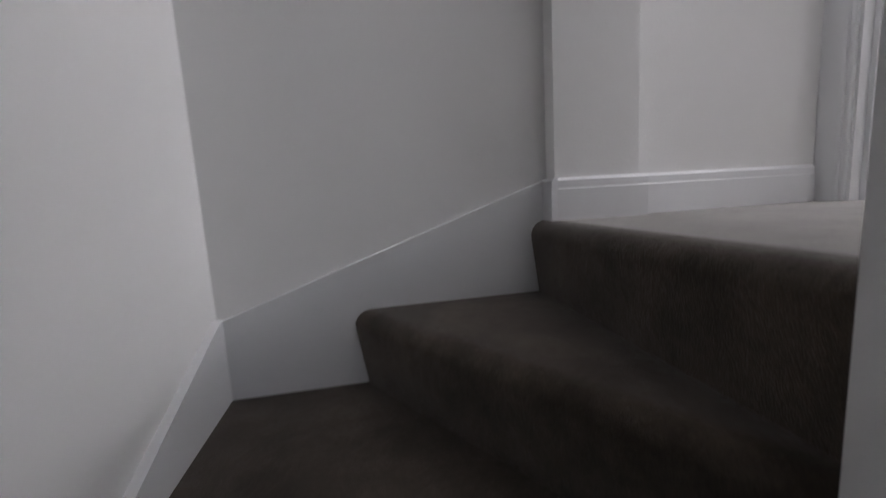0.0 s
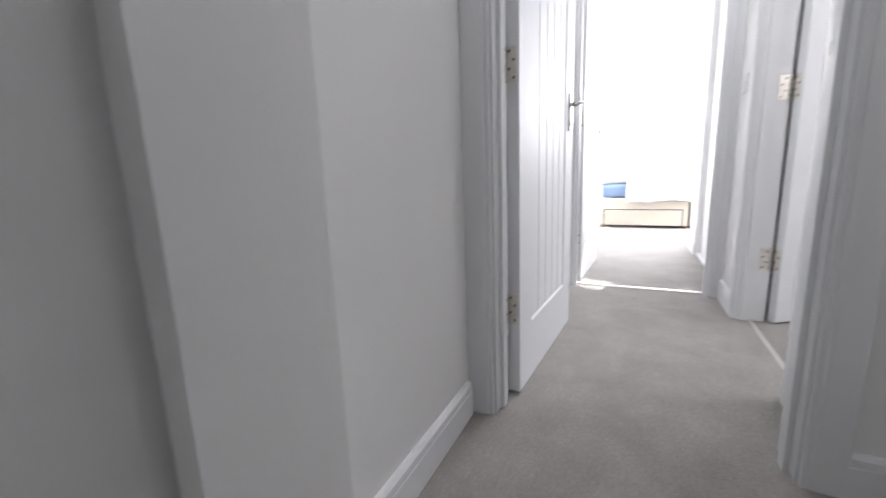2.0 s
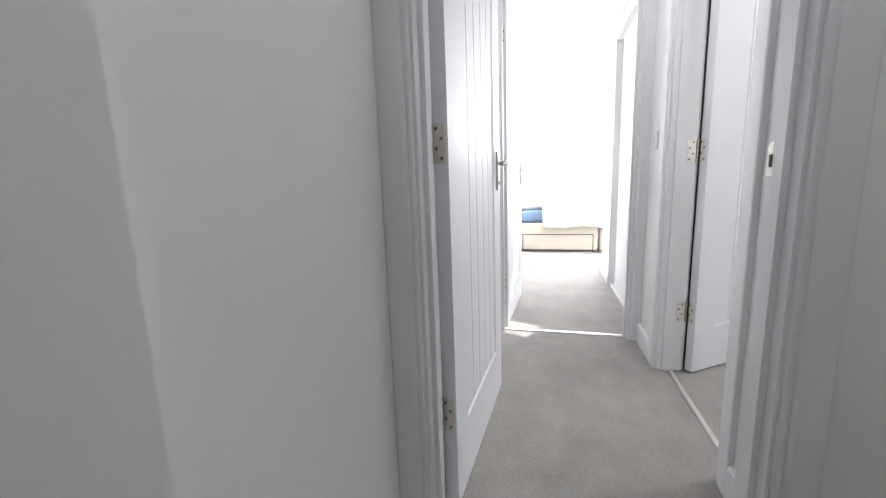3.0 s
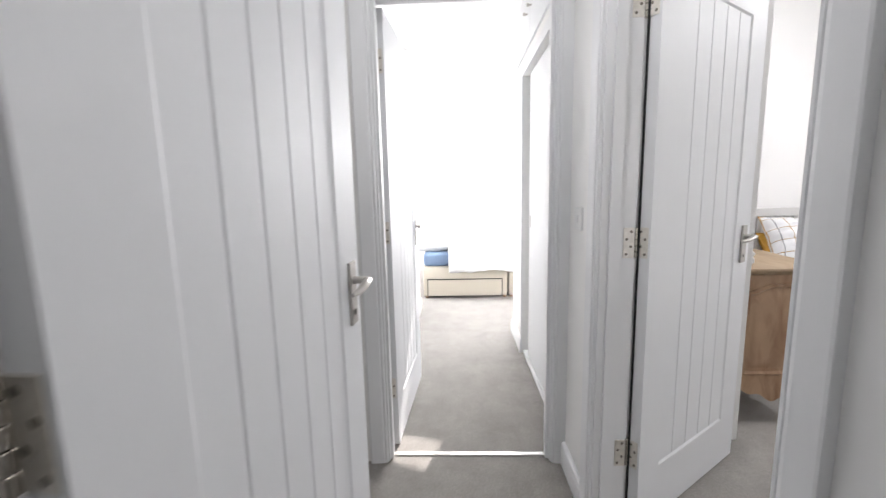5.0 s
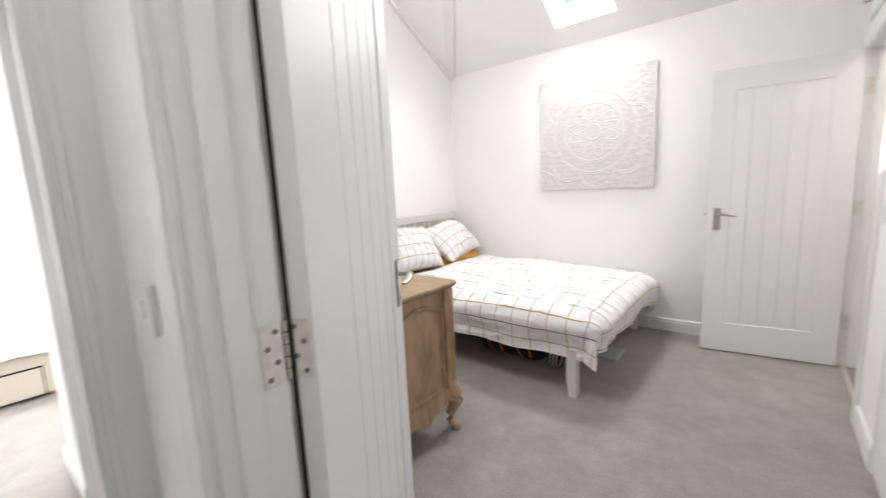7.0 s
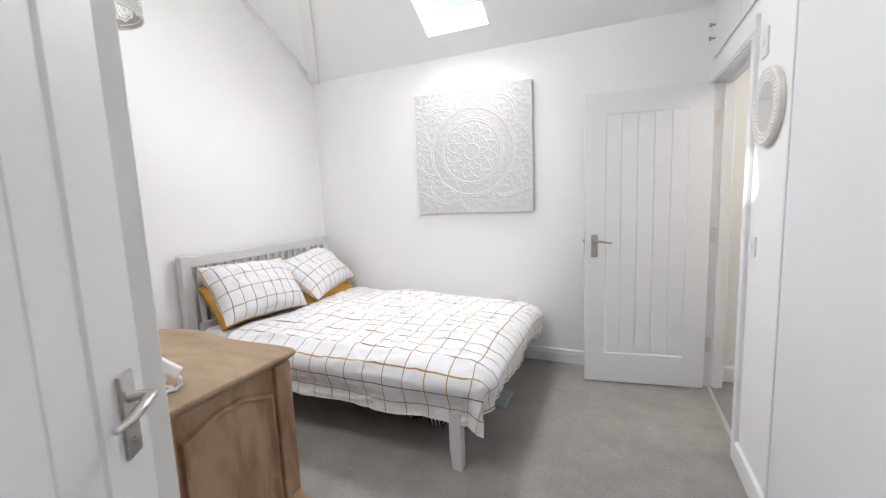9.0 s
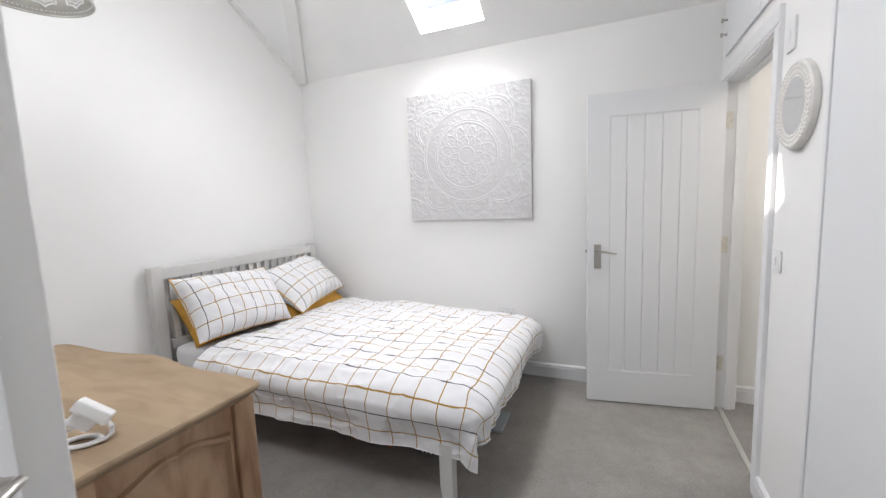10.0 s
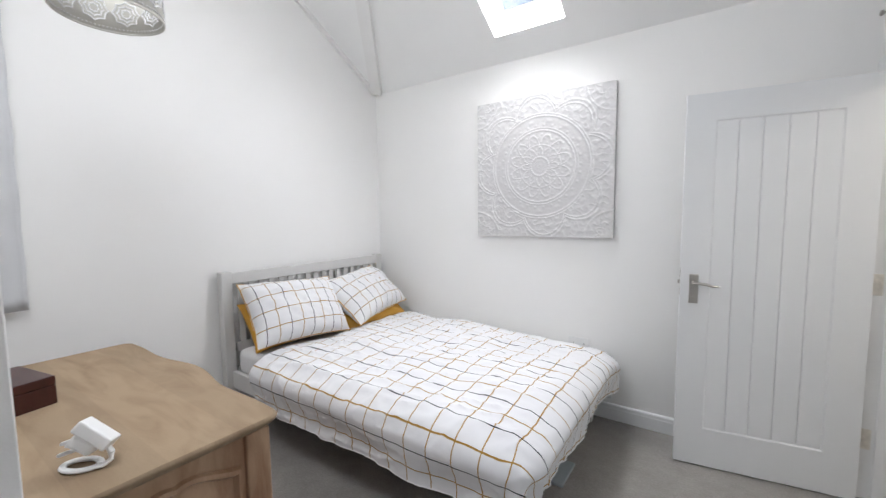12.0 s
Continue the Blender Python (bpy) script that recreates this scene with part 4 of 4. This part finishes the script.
def pillow(name, label, m, w, h, t, mat, seed, blunt=3.2):
    """A stuffed pillow. Local: x across, y up its face, z through it."""
    bm = bmesh.new()
    uvl = bm.loops.layers.uv.new("UVMap")
    n = 36
    faces = {}
    for side in (1, -1):
        grid = []
        for i in range(n + 1):
            row = []
            for j in range(n + 1):
                u, v = -1 + 2 * i / n, -1 + 2 * j / n
                pin = 1 - 0.07 * (1 - abs(v) ** 2) * abs(u) ** 3
                pin2 = 1 - 0.10 * (1 - abs(u) ** 2) * abs(v) ** 3
                puff = max(0, (1 - abs(u) ** blunt)) ** 0.55 * max(0, (1 - abs(v) ** min(2.6, blunt))) ** 0.55
                wr = noise.noise((u * 2.2 + seed, v * 2.2, side)) * 0.14 + noise.noise((u * 6, v * 6 + seed, 3)) * 0.05 + (1 - abs(noise.noise((u * 5 + v * 3, v * 4 - seed, 8)))) ** 5 * 0.10
                row.append((bm.verts.new((u * w / 2 * pin, v * h / 2 * pin2, side * t / 2 * puff * (1 + wr) + 0.01 * noise.noise((u * 3, v * 3, seed)))), u * w / 2, v * h / 2))
            grid.append(row)
        for i in range(n):
            for j in range(n):
                q = (grid[i][j], grid[i + 1][j], grid[i + 1][j + 1], grid[i][j + 1])
                f = bm.faces.new([p[0] for p in q])
                for l, p in zip(f.loops, q):
                    l[uvl].uv = (1.12 * p[2] + 0.03, 1.15 * p[1] + 0.06)
    bmesh.ops.remove_doubles(bm, verts=bm.verts[:], dist=1e-4)
    ob = tagged(mesh_object(name, bm, mat, True), label, "pillow", group="pillows on the bed")
    ob.matrix_world = m
    if mat is CHECK:
        edge = []
        for k in range(4 * n):
            q, f = divmod(k, n)
            u, v = ((-1 + 2 * f / n, -1), (1, -1 + 2 * f / n), (1 - 2 * f / n, 1), (-1, 1 - 2 * f / n))[q]
            x = u * w / 2 * (1 - 0.07 * (1 - v * v) * abs(u) ** 3)
            y = v * h / 2 * (1 - 0.10 * (1 - u * u) * abs(v) ** 3)
            edge.append((x, y, 0.01 * noise.noise((u * 3, v * 3, seed))))
        part("piping", tube(bmesh.new(), edge + edge[:1], 0.0035, 6), OCHRE, ob, "thin ochre piping round the edge", smooth=True)
    return ob


def leaning(x, y, z, lean, turn, roll):
    """Turns a pillow so that it leans on the headboard: across along -y, face towards -x."""
    return Matrix.Translation((x, y, z)) @ Euler((0, 0, radians(-90 + turn))).to_matrix().to_4x4() @ Euler((radians(lean), 0, 0)).to_matrix().to_4x4() @ Euler((0, 0, radians(roll))).to_matrix().to_4x4()


pillow("pillow", "plump white checked pillow leaning on an ochre one", leaning(4.91, -1.945, 0.752, 53, -3, -3), 0.69, 0.465, 0.27, CHECK, 1.0, 2.2)
pillow("pillow", "plump white checked pillow leaning near the wall", leaning(4.89, -2.575, 0.765, 40, 6, 7), 0.69, 0.46, 0.26, CHECK, 2.0, 2.2)
pillow("pillow", "ochre cotton pillow under a checked one", leaning(4.995, -1.945, 0.672, 52, -2, 0), 0.63, 0.36, 0.19, OCHRE, 3.0, 3.2)
pillow("pillow", "ochre cotton pillow under the checked one by the wall", leaning(4.93, -2.60, 0.63, 34, 2, 2), 0.69, 0.41, 0.18, OCHRE, 4.0, 3.2)

# ---- under the bed ----
bag = thing("holdall", "black soft holdall with orange straps under the bed", "bag")
bm = rbox(3.55, 4.1, -2.35, -1.86, 0.0, 0.20, 0.07, 4)
part("body", bm, BLACK, bag, smooth=True)
for x in (3.68, 3.92):
    pts = [(x + 0.05 * math.sin(k * 0.7), -1.85 + 0.05 * math.sin(k), 0.012 + 0.15 * abs(math.sin(k * 0.55))) for k in range(9)]
    part("strap", tube(bmesh.new(), pts, 0.011, 8, 0.4), ORANGE, bag, "orange webbing strap", smooth=True)
hose = thing("coiled_strap", "black and white striped coiled strap on the carpet", "strap")
for k in range(7):
    part("coil", tube(bmesh.new(), [(3.43 + 0.012 * k, -1.90 + 0.05 * math.cos(s), 0.055 + 0.05 * math.sin(s)) for s in [i * math.pi / 8 for i in range(17)]], 0.005, 8), PLASTIC if k % 2 else BLACK, hose, smooth=True)
tagged(mesh_object("folded_card", rbox(3.14, 3.40, -2.42, -2.20, 0.0, 0.018, 0.004), PALE), "flat pale blue folder on the carpet beneath the bed", "folder")

# ---- dresser ----
dr = thing("dresser", "bleached carved wooden dresser with cabriole legs", "dresser")
DX0, DX1, DY0, DY1, DZ = 3.60, 4.73, -0.925, -0.43, 0.815


def top_outline(grow):
    """The top seen from above, with a serpentine front towards -y."""
    rr, left, right, front = 0.04, DX0 - grow, DX1 + grow, DY0 - grow
    turn = [k * math.pi / 12 for k in range(6)]
    pts = [(left, DY1 + grow * 0.3)] + [(left + rr - rr * math.cos(t), front + rr - rr * math.sin(t)) for t in turn]
    for k in range(41):
        u = k / 40
        wave = -0.020 * math.sin(math.pi * u) ** 2 - 0.016 * math.cos(4 * math.pi * u) * math.sin(math.pi * u)
        pts.append((left + rr + (right - left - 2 * rr) * u, front + wave))
    pts += [(right - rr + rr * math.cos(t), front + rr - rr * math.sin(t)) for t in turn[::-1]] + [(right, DY1 + grow * 0.3)]
    return pts[::-1]


bm = bmesh.new()
rings = [(0.006, DZ - 0.034), (0.012, DZ - 0.028), (0.022, DZ - 0.020), (0.028, DZ - 0.012), (0.028, DZ - 0.006), (0.023, DZ)]
loops = [[bm.verts.new((x, y, z)) for x, y in top_outline(g)] for g, z in rings]
for a, b in zip(loops, loops[1:]):
    for i in range(len(a)):
        bm.faces.new((a[i], a[(i + 1) % len(a)], b[(i + 1) % len(b)], b[i]))
bm.faces.new(loops[0][::-1]), bm.faces.new(loops[-1])
part("top", bm, TOPWOOD, dr, "bleached wooden top with a moulded edge", smooth=True)
bm = bmesh.new()
prism(bm, [p for p in top_outline(-0.012)], 0.20, DZ - 0.034)
part("carcass", bm, OAK, dr)
# the carved end: stiles, arched panel and scalloped apron
ex = DX0 + 0.012
for y0, y1 in ((DY0 + 0.0, DY0 + 0.07), (DY1 - 0.07, DY1 - 0.01)):
    part("stile", rbox(ex - 0.016, ex + 0.01, y0, y1, 0.17, DZ - 0.036, 0.006, 3), OAK, dr, smooth=True)


def arch(inset, n=24):
    a, b = DY0 + 0.085 + inset, DY1 - 0.085 - inset
    pts = [(b, 0.255 + inset), (a, 0.255 + inset)]
    for k in range(n + 1):
        u = k / n
        bow = 0.045 * math.sin(math.pi * u) ** 1.5 - 0.012 * (1 - abs(2 * u - 1)) ** 6
        pts.append((a + (b - a) * u, 0.695 - inset + bow))
    return pts


bm = bmesh.new()
rings = [(0.0, 0.0), (0.003, 0.014), (0.012, 0.018), (0.022, 0.003), (0.034, 0.003), (0.044, 0.010), (0.07, 0.013)]
loops = [[bm.verts.new((ex - d, y, z)) for y, z in arch(i)] for i, d in rings]
for a, b in zip(loops, loops[1:]):
    for i in range(len(a)):
        bm.faces.new((a[i], a[(i + 1) % len(a)], b[(i + 1) % len(b)], b[i]))
bm.faces.new(loops[-1])
part("carved_panel", bm, OAK, dr, "arched carved side panel", smooth=True)
bm = bmesh.new()
ap = [(DY0 + 0.06, 0.255), (DY1 - 0.06, 0.255)]
for k in range(25):
    u = k / 24
    ap.append((DY1 - 0.06 + (DY0 - DY1 + 0.12) * u, 0.155 + 0.028 * math.cos(2 * math.pi * u) + 0.012 * math.cos(6 * math.pi * u)))
prism(bm, ap, ex - 0.014, ex + 0.012, lambda a, b, c: (c, a, b))
part("apron", bm, OAK, dr, "scalloped apron")
for x, y, sx, sy in ((DX0 + 0.02, DY0 + 0.03, -1, -1), (DX1 - 0.02, DY0 + 0.03, 1, -1), (DX0 + 0.02, DY1 - 0.04, -1, 1), (DX1 - 0.02, DY1 - 0.04, 1, 1)):
    path = [(0.0, 0.27), (0.008, 0.235), (0.022, 0.20), (0.024, 0.17), (0.010, 0.13), (-0.006, 0.09), (-0.008, 0.06), (0.006, 0.03), (0.022, 0.012), (0.024, 0.0)]
    rad = [0.03, 0.036, 0.042, 0.040, 0.031, 0.022, 0.019, 0.023, 0.028, 0.026]
    fy = sy if sy < 0 else 0.3
    bm = bmesh.new()
    tube(bm, [(x + sx * o * 0.75, y + fy * o, z) for o, z in path], rad, 12)
    part("leg", bm, OAK, dr, "carved cabriole leg", smooth=True)
for z0, z1 in ((0.24, 0.40), (0.415, 0.575), (0.59, 0.745)):
    part("drawer_front", rbox(DX0 + 0.09, DX1 - 0.09, DY0 - 0.012, DY0 + 0.02, z0, z1, 0.004), OAK, dr)

# ---- things on the dresser ----
bx = thing("wooden_box", "small dark red polished wooden box on the dresser", "box", pose(4.30, -0.49, DZ, 0, 0, 12))
part("body", rbox(-0.11, 0.11, -0.085, 0.085, 0, 0.06, 0.003), MAHOG, bx)
part("lid", rbox(-0.11, 0.11, -0.085, 0.085, 0.0603, 0.088, 0.003), MAHOG, bx)
ch = thing("charger_stand", "white plastic charging plug with prongs and a looped stand", "charger", pose(3.72, -0.555, DZ, 0, 0, 215) @ Matrix.Scale(1.15, 4))
bk = part("body", rbox(-0.036, 0.036, -0.024, 0.024, -0.013, 0.013, 0.004, 2), PLASTIC, ch)
bk.matrix_local = pose(0.012, 0.004, 0.062, -18, 40, 8)
bk = part("back_block", rbox(-0.026, 0.020, -0.020, 0.020, -0.016, 0.010, 0.006, 2), PLASTIC, ch)
bk.matrix_local = pose(-0.006, 0.002, 0.044, -18, 34, 8)
for k in range(3):
    f = part("prong", rbox(-0.022, 0.010, -0.005, 0.005, -0.0035, 0.0035, 0.0015), PLASTIC, ch)
    f.matrix_local = pose(-0.028 + 0.004 * k, -0.012 + 0.013 * (k % 2), 0.034 + 0.012 * k, -10, -16, 10)
bm = bmesh.new()
tube(bm, [(-0.010 + 0.034 * math.cos(k * math.pi / 12), -0.010 + 0.021 * math.sin(k * math.pi / 12), 0.005) for k in range(25)], 0.0065, 8, 0.7)
part("looped_base", bm, PLASTIC, ch, smooth=True)
part("arm", tube(bmesh.new(), [(0.012, -0.026, 0.005), (0.036, -0.012, 0.006), (0.045, -0.004, 0.014), (0.043, 0.0, 0.026), (0.034, 0.0, 0.042)], 0.0065, 8, 0.6), PLASTIC, ch, smooth=True)

# ---- carved wall panel ----
pan = thing("carved_wall_panel", "square whitewashed wall panel carved with a mandala", "wall art")
PX0, PX1, PZ0, PZ1, PY = 3.104, 4.105, 1.223, 2.219, -3.072


def relief(u, v):
    """Height of the carving over -1..1, up to about one."""
    r, a = math.hypot(u, v), math.atan2(v, u)
    h = 0.45
    for rr, w, s in ((0.50, 0.012, 0.5), (0.535, 0.010, 0.4), (0.70, 0.012, 0.5), (0.735, 0.01, 0.35), (0.13, 0.012, 0.4), (0.30, 0.01, 0.3)):
        h += s * math.exp(-((r - rr) / w) ** 2)
    if r < 0.5:
        p = abs(math.cos(6 * a)) ** 0.7
        h += 0.4 * math.exp(-((r - 0.13 - 0.14 * p) / 0.016) ** 2)
        q = abs(math.sin(6 * a)) ** 0.7
        h += 0.45 * math.exp(-((r - 0.27 - 0.17 * q) / 0.018) ** 2)
        h += 0.3 * max(0, math.cos(12 * a)) ** 4 * math.exp(-((r - 0.40) / 0.04) ** 2)
        h += 0.3 * max(0, math.sin(24 * a) * math.sin(60 * r)) ** 2
    elif r < 0.535:
        h += 0
    elif r < 0.72:
        h += 0.35 * max(0, math.cos(30 * a)) ** 2 * math.exp(-((r - 0.575) / 0.018) ** 2)
        h += 0.25 * max(0, math.sin(15 * a) * math.cos(40 * (r - 0.63))) ** 2
    else:
        p = abs(math.cos(4 * a + math.pi / 8)) ** 0.8
        for base, w in ((0.0, 0.016), (-0.05, 0.010)):
            h += 0.5 * math.exp(-((r - 0.80 - base - 0.22 * p) / w) ** 2)
        h += 0.35 * noise.noise((u * 16, v * 16, 2.0)) + 0.35 * (1 - abs(noise.noise((u * 11, v * 11, 4.0)))) ** 6 + 0.2 * max(0, math.sin(24 * a) * math.sin(30 * r)) ** 2
        for cu, cv in ((1, 1), (1, -1), (-1, 1), (-1, -1)):
            rc = math.hypot(u - cu, v - cv)
            ac = math.atan2(v - cv, u - cu)
            if rc < 0.42:
                h += 0.45 * math.exp(-((rc - 0.36) / 0.014) ** 2) + 0.35 * math.exp(-((rc - 0.18 - 0.06 * abs(math.cos(6 * ac))) / 0.014) ** 2) + 0.25 * max(0, math.cos(18 * ac)) ** 2 * math.exp(-((rc - 0.29) / 0.03) ** 2)
    return h + 0.10 * noise.noise((u * 30, v * 30, 7.0))


bm = bmesh.new()
N = 300
grid = [[bm.verts.new((PX0 + (PX1 - PX0) * i / N, PY + 0.025 + 0.0048 * relief(-1 + 2 * i / N, -1 + 2 * j / N), PZ0 + (PZ1 - PZ0) * j / N)) for j in range(N + 1)] for i in range(N + 1)]
for i in range(N):
    for j in range(N):
        bm.faces.new((grid[i][j], grid[i][j + 1], grid[i + 1][j + 1], grid[i + 1][j]))
ob = part("carving", bm, CARVED_FACE, pan, "whitewashed carving, greyer at low relief", smooth=True)
relief_height = ob.data.attributes.new("relief_height", "FLOAT", "POINT")
relief_height.data.foreach_set("value", [min(1.0, max(0.0, (v.co.y - PY - 0.0267) / 0.005)) for v in ob.data.vertices])
part("backing", boxes((PX0 - 0.001, PX1 + 0.001, PY + 0.001, PY + 0.027, PZ0 - 0.001, PZ1 + 0.001)), CARVED, pan)

# ---- pendant lamp ----
lampx, lampy, lampz = 4.40, -0.86, 2.125
pd = thing("pendant_lamp", "hanging lamp with a white lace drum shade", "pendant lamp", pose(lampx, lampy, lampz))
SR = 0.165
bm = lathe(bmesh.new(), [(SR, 0.0), (SR, 0.21)], 48)
bm.faces.ensure_lookup_table()
bmesh.ops.delete(bm, geom=[f for f in bm.faces if len(f.verts) > 4], context="FACES_ONLY")
shade = ob = part("shade", bm, SHADE, pd, "white patterned fabric shade", smooth=True)
sol = ob.modifiers.new("thickness", "SOLIDIFY")
sol.thickness = 0.002
for z in (0.0, 0.21):
    part("rim", tube(bmesh.new(), [((SR + 0.001) * math.cos(k * math.pi / 24), (SR + 0.001) * math.sin(k * math.pi / 24), z) for k in range(49)], 0.004, 6), SHADE, shade, smooth=True)
for k in range(10):
    a = 2 * math.pi * k / 10
    for rr, cz in ((0.042, 0.075), (0.028, 0.075), (0.015, 0.075), (0.03, 0.165), (0.017, 0.165)):
        pts = []
        for s in range(25):
            t = 2 * math.pi * s / 24
            w = rr * (1 + 0.12 * math.cos(8 * t))
            aa = a + w * math.cos(t) / SR
            pts.append(((SR + 0.002) * math.cos(aa), (SR + 0.002) * math.sin(aa), cz + w * math.sin(t)))
        part("lace_ring", tube(bmesh.new(), pts, 0.003, 5), SHEET, shade)
        inner = [(x * (SR - 0.003) / (SR + 0.002), y * (SR - 0.003) / (SR + 0.002), z) for x, y, z in pts]
        part("lace_ring", tube(bmesh.new(), inner, 0.0028, 5), SHEET, shade)
for k in range(80):
    a = 2 * math.pi * k / 80
    for rr in (SR - 0.003, SR + 0.002):
        if k == 0:
            ob = part("lace_dot", lathe(bmesh.new(), [(0.0005, -0.0035), (0.0035, 0), (0.0005, 0.0035)], 6), SHEET, shade)
            dot = ob.data
        else:
            ob = new("lace_dot", dot)
            ob.parent = shade
        ob.location = (rr * math.cos(a), rr * math.sin(a), 0.013)
part("bulb_holder", lathe(bmesh.new(), [(0.018, 0.12), (0.02, 0.15), (0.02, 0.2), (0.008, 0.215)], 16), PLASTIC, pd, smooth=True)
for k in range(3):
    a = 2 * math.pi * k / 3
    part("spoke", tube(bmesh.new(), [(0.015 * math.cos(a), 0.015 * math.sin(a), 0.2), (SR * math.cos(a), SR * math.sin(a), 0.209)], 0.002, 6), PLASTIC, pd)
ctop = RIDGE_Z - SLOPE * (lampy - RIDGE_Y) - lampz
part("cord", tube(bmesh.new(), [(0, 0, 0.21), (0.001, 0, ctop)], 0.003, 8), PLASTIC, pd)
part("ceiling_rose", lathe(bmesh.new(), [(0.045, ctop - 0.035), (0.045, ctop - 0.02), (0.02, ctop + 0.03)], 20), PLASTIC, pd, smooth=True)

# ---- unseen ceiling lamps added to brighten hall and landing ----
GLOW = bpy.data.materials.new("added_lamp_glow")
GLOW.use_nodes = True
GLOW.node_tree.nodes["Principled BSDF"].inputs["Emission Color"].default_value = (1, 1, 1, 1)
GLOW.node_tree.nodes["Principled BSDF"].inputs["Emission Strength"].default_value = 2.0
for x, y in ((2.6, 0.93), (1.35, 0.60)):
    th = thing("added_ceiling_lamp", "flush round white ceiling lamp, unseen, added to brighten hall and landing", "ceiling lamp", pose(x, y, 0), group="ceiling lamps")
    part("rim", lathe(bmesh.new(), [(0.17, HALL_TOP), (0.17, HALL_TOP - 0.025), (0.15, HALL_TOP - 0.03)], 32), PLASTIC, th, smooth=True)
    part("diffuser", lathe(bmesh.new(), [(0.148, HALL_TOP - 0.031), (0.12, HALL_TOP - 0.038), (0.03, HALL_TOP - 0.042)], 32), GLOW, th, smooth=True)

# ---- second bedroom ----
dv = thing("divan_bed", "cream divan bed with a deep drawer, made up in white", "bed")
part("base", rbox(6.13, 7.5, 0.352, 1.318, 0.025, 0.368, 0.012, 3), CREAM, dv, smooth=True)
part("base", rbox(6.13, 7.5, -0.65, 0.332, 0.025, 0.368, 0.012, 3), CREAM, dv, smooth=True)
part("drawer_front", rbox(6.116, 6.132, 0.415, 1.265, 0.030, 0.216, 0.004), CREAM, dv)
part("drawer_gap", boxes((6.124, 6.1292, 0.405, 1.275, 0.026, 0.226)), DARK, dv)
for y in (0.38, 0.30, 1.28, -0.6):
    part("foot", lathe(bmesh.new(), [(0.018, 0), (0.022, 0.02), (0.02, 0.056)], 12, Matrix.Translation((6.17, y, 0))), OAK, dv, smooth=True)
tagged(mesh_object("mattress", rbox(6.14, 7.5, -0.64, 1.315, 0.368, 0.535, 0.05, 4), BLUE, True), "mattress under a blue fitted sheet on the divan", "mattress")
bm = bmesh.new()
grid = []
for i in range(61):
    row = []
    for j in range(61):
        f, w = 1.55 * i / 60, -0.66 + (1.02 + 0.66) * j / 60
        out, drop = drape(f, 1.30, 0.06)
        n1 = 0.03 * noise.noise((f * 4, w * 4, 3)) + 0.02 * noise.noise((f * 11, w * 11, 1))
        row.append(bm.verts.new((7.45 - out - n1 * (drop > 0.03) - 0.02 * (drop > 0.03), w + 0.05 * n1, 0.565 + n1 - drop * 1.1)))
    grid.append(row)
for i in range(60):
    for j in range(60):
        bm.faces.new((grid[i][j], grid[i + 1][j], grid[i + 1][j + 1], grid[i][j + 1]))
ob = tagged(mesh_object("duvet", bm, SHEET, True), "plain white duvet turned back on the divan", "duvet")
sol = ob.modifiers.new("thickness", "SOLIDIFY")
sol.thickness = 0.03
for k, (x, y, z) in enumerate(((6.355, 1.13, 0.60), (6.95, 1.1, 0.60), (6.45, 1.14, 0.715))):
    ob = pillow("pillow", "plain white pillow on the divan bed", Matrix.Translation((x, y, z)) @ Euler((radians(6), radians(3), radians(95 + 4 * k))).to_matrix().to_4x4(), 0.66, 0.42, 0.14, SHEET, 7.0 + k)
    ob["group"] = "pillows on the divan"
nt = thing("bedside_table", "white bedside table beyond the divan bed", "bedside table")
part("body", rbox(7.52, 7.90, 1.0, 1.40, 0.06, 0.82, 0.004), TRIM, nt)
part("top", rbox(7.50, 7.92, 0.98, 1.42, 0.82, 0.845, 0.005), GREY, nt)
for z in (0.12, 0.36, 0.60):
    part("drawer", rbox(7.508, 7.522, 1.015, 1.385, z, z + 0.2, 0.003), TRIM, nt)
tl = thing("table_lamp", "small white table lamp on the bedside table", "lamp", pose(7.68, 1.19, 0.845))
part("base", lathe(bmesh.new(), [(0.05, 0), (0.055, 0.015), (0.02, 0.03), (0.034, 0.09), (0.03, 0.16), (0.012, 0.2), (0.01, 0.26)], 20), PLASTIC, tl, smooth=True)
part("shade", lathe(bmesh.new(), [(0.105, 0.25), (0.075, 0.42)], 24), CREAM, tl, smooth=True)
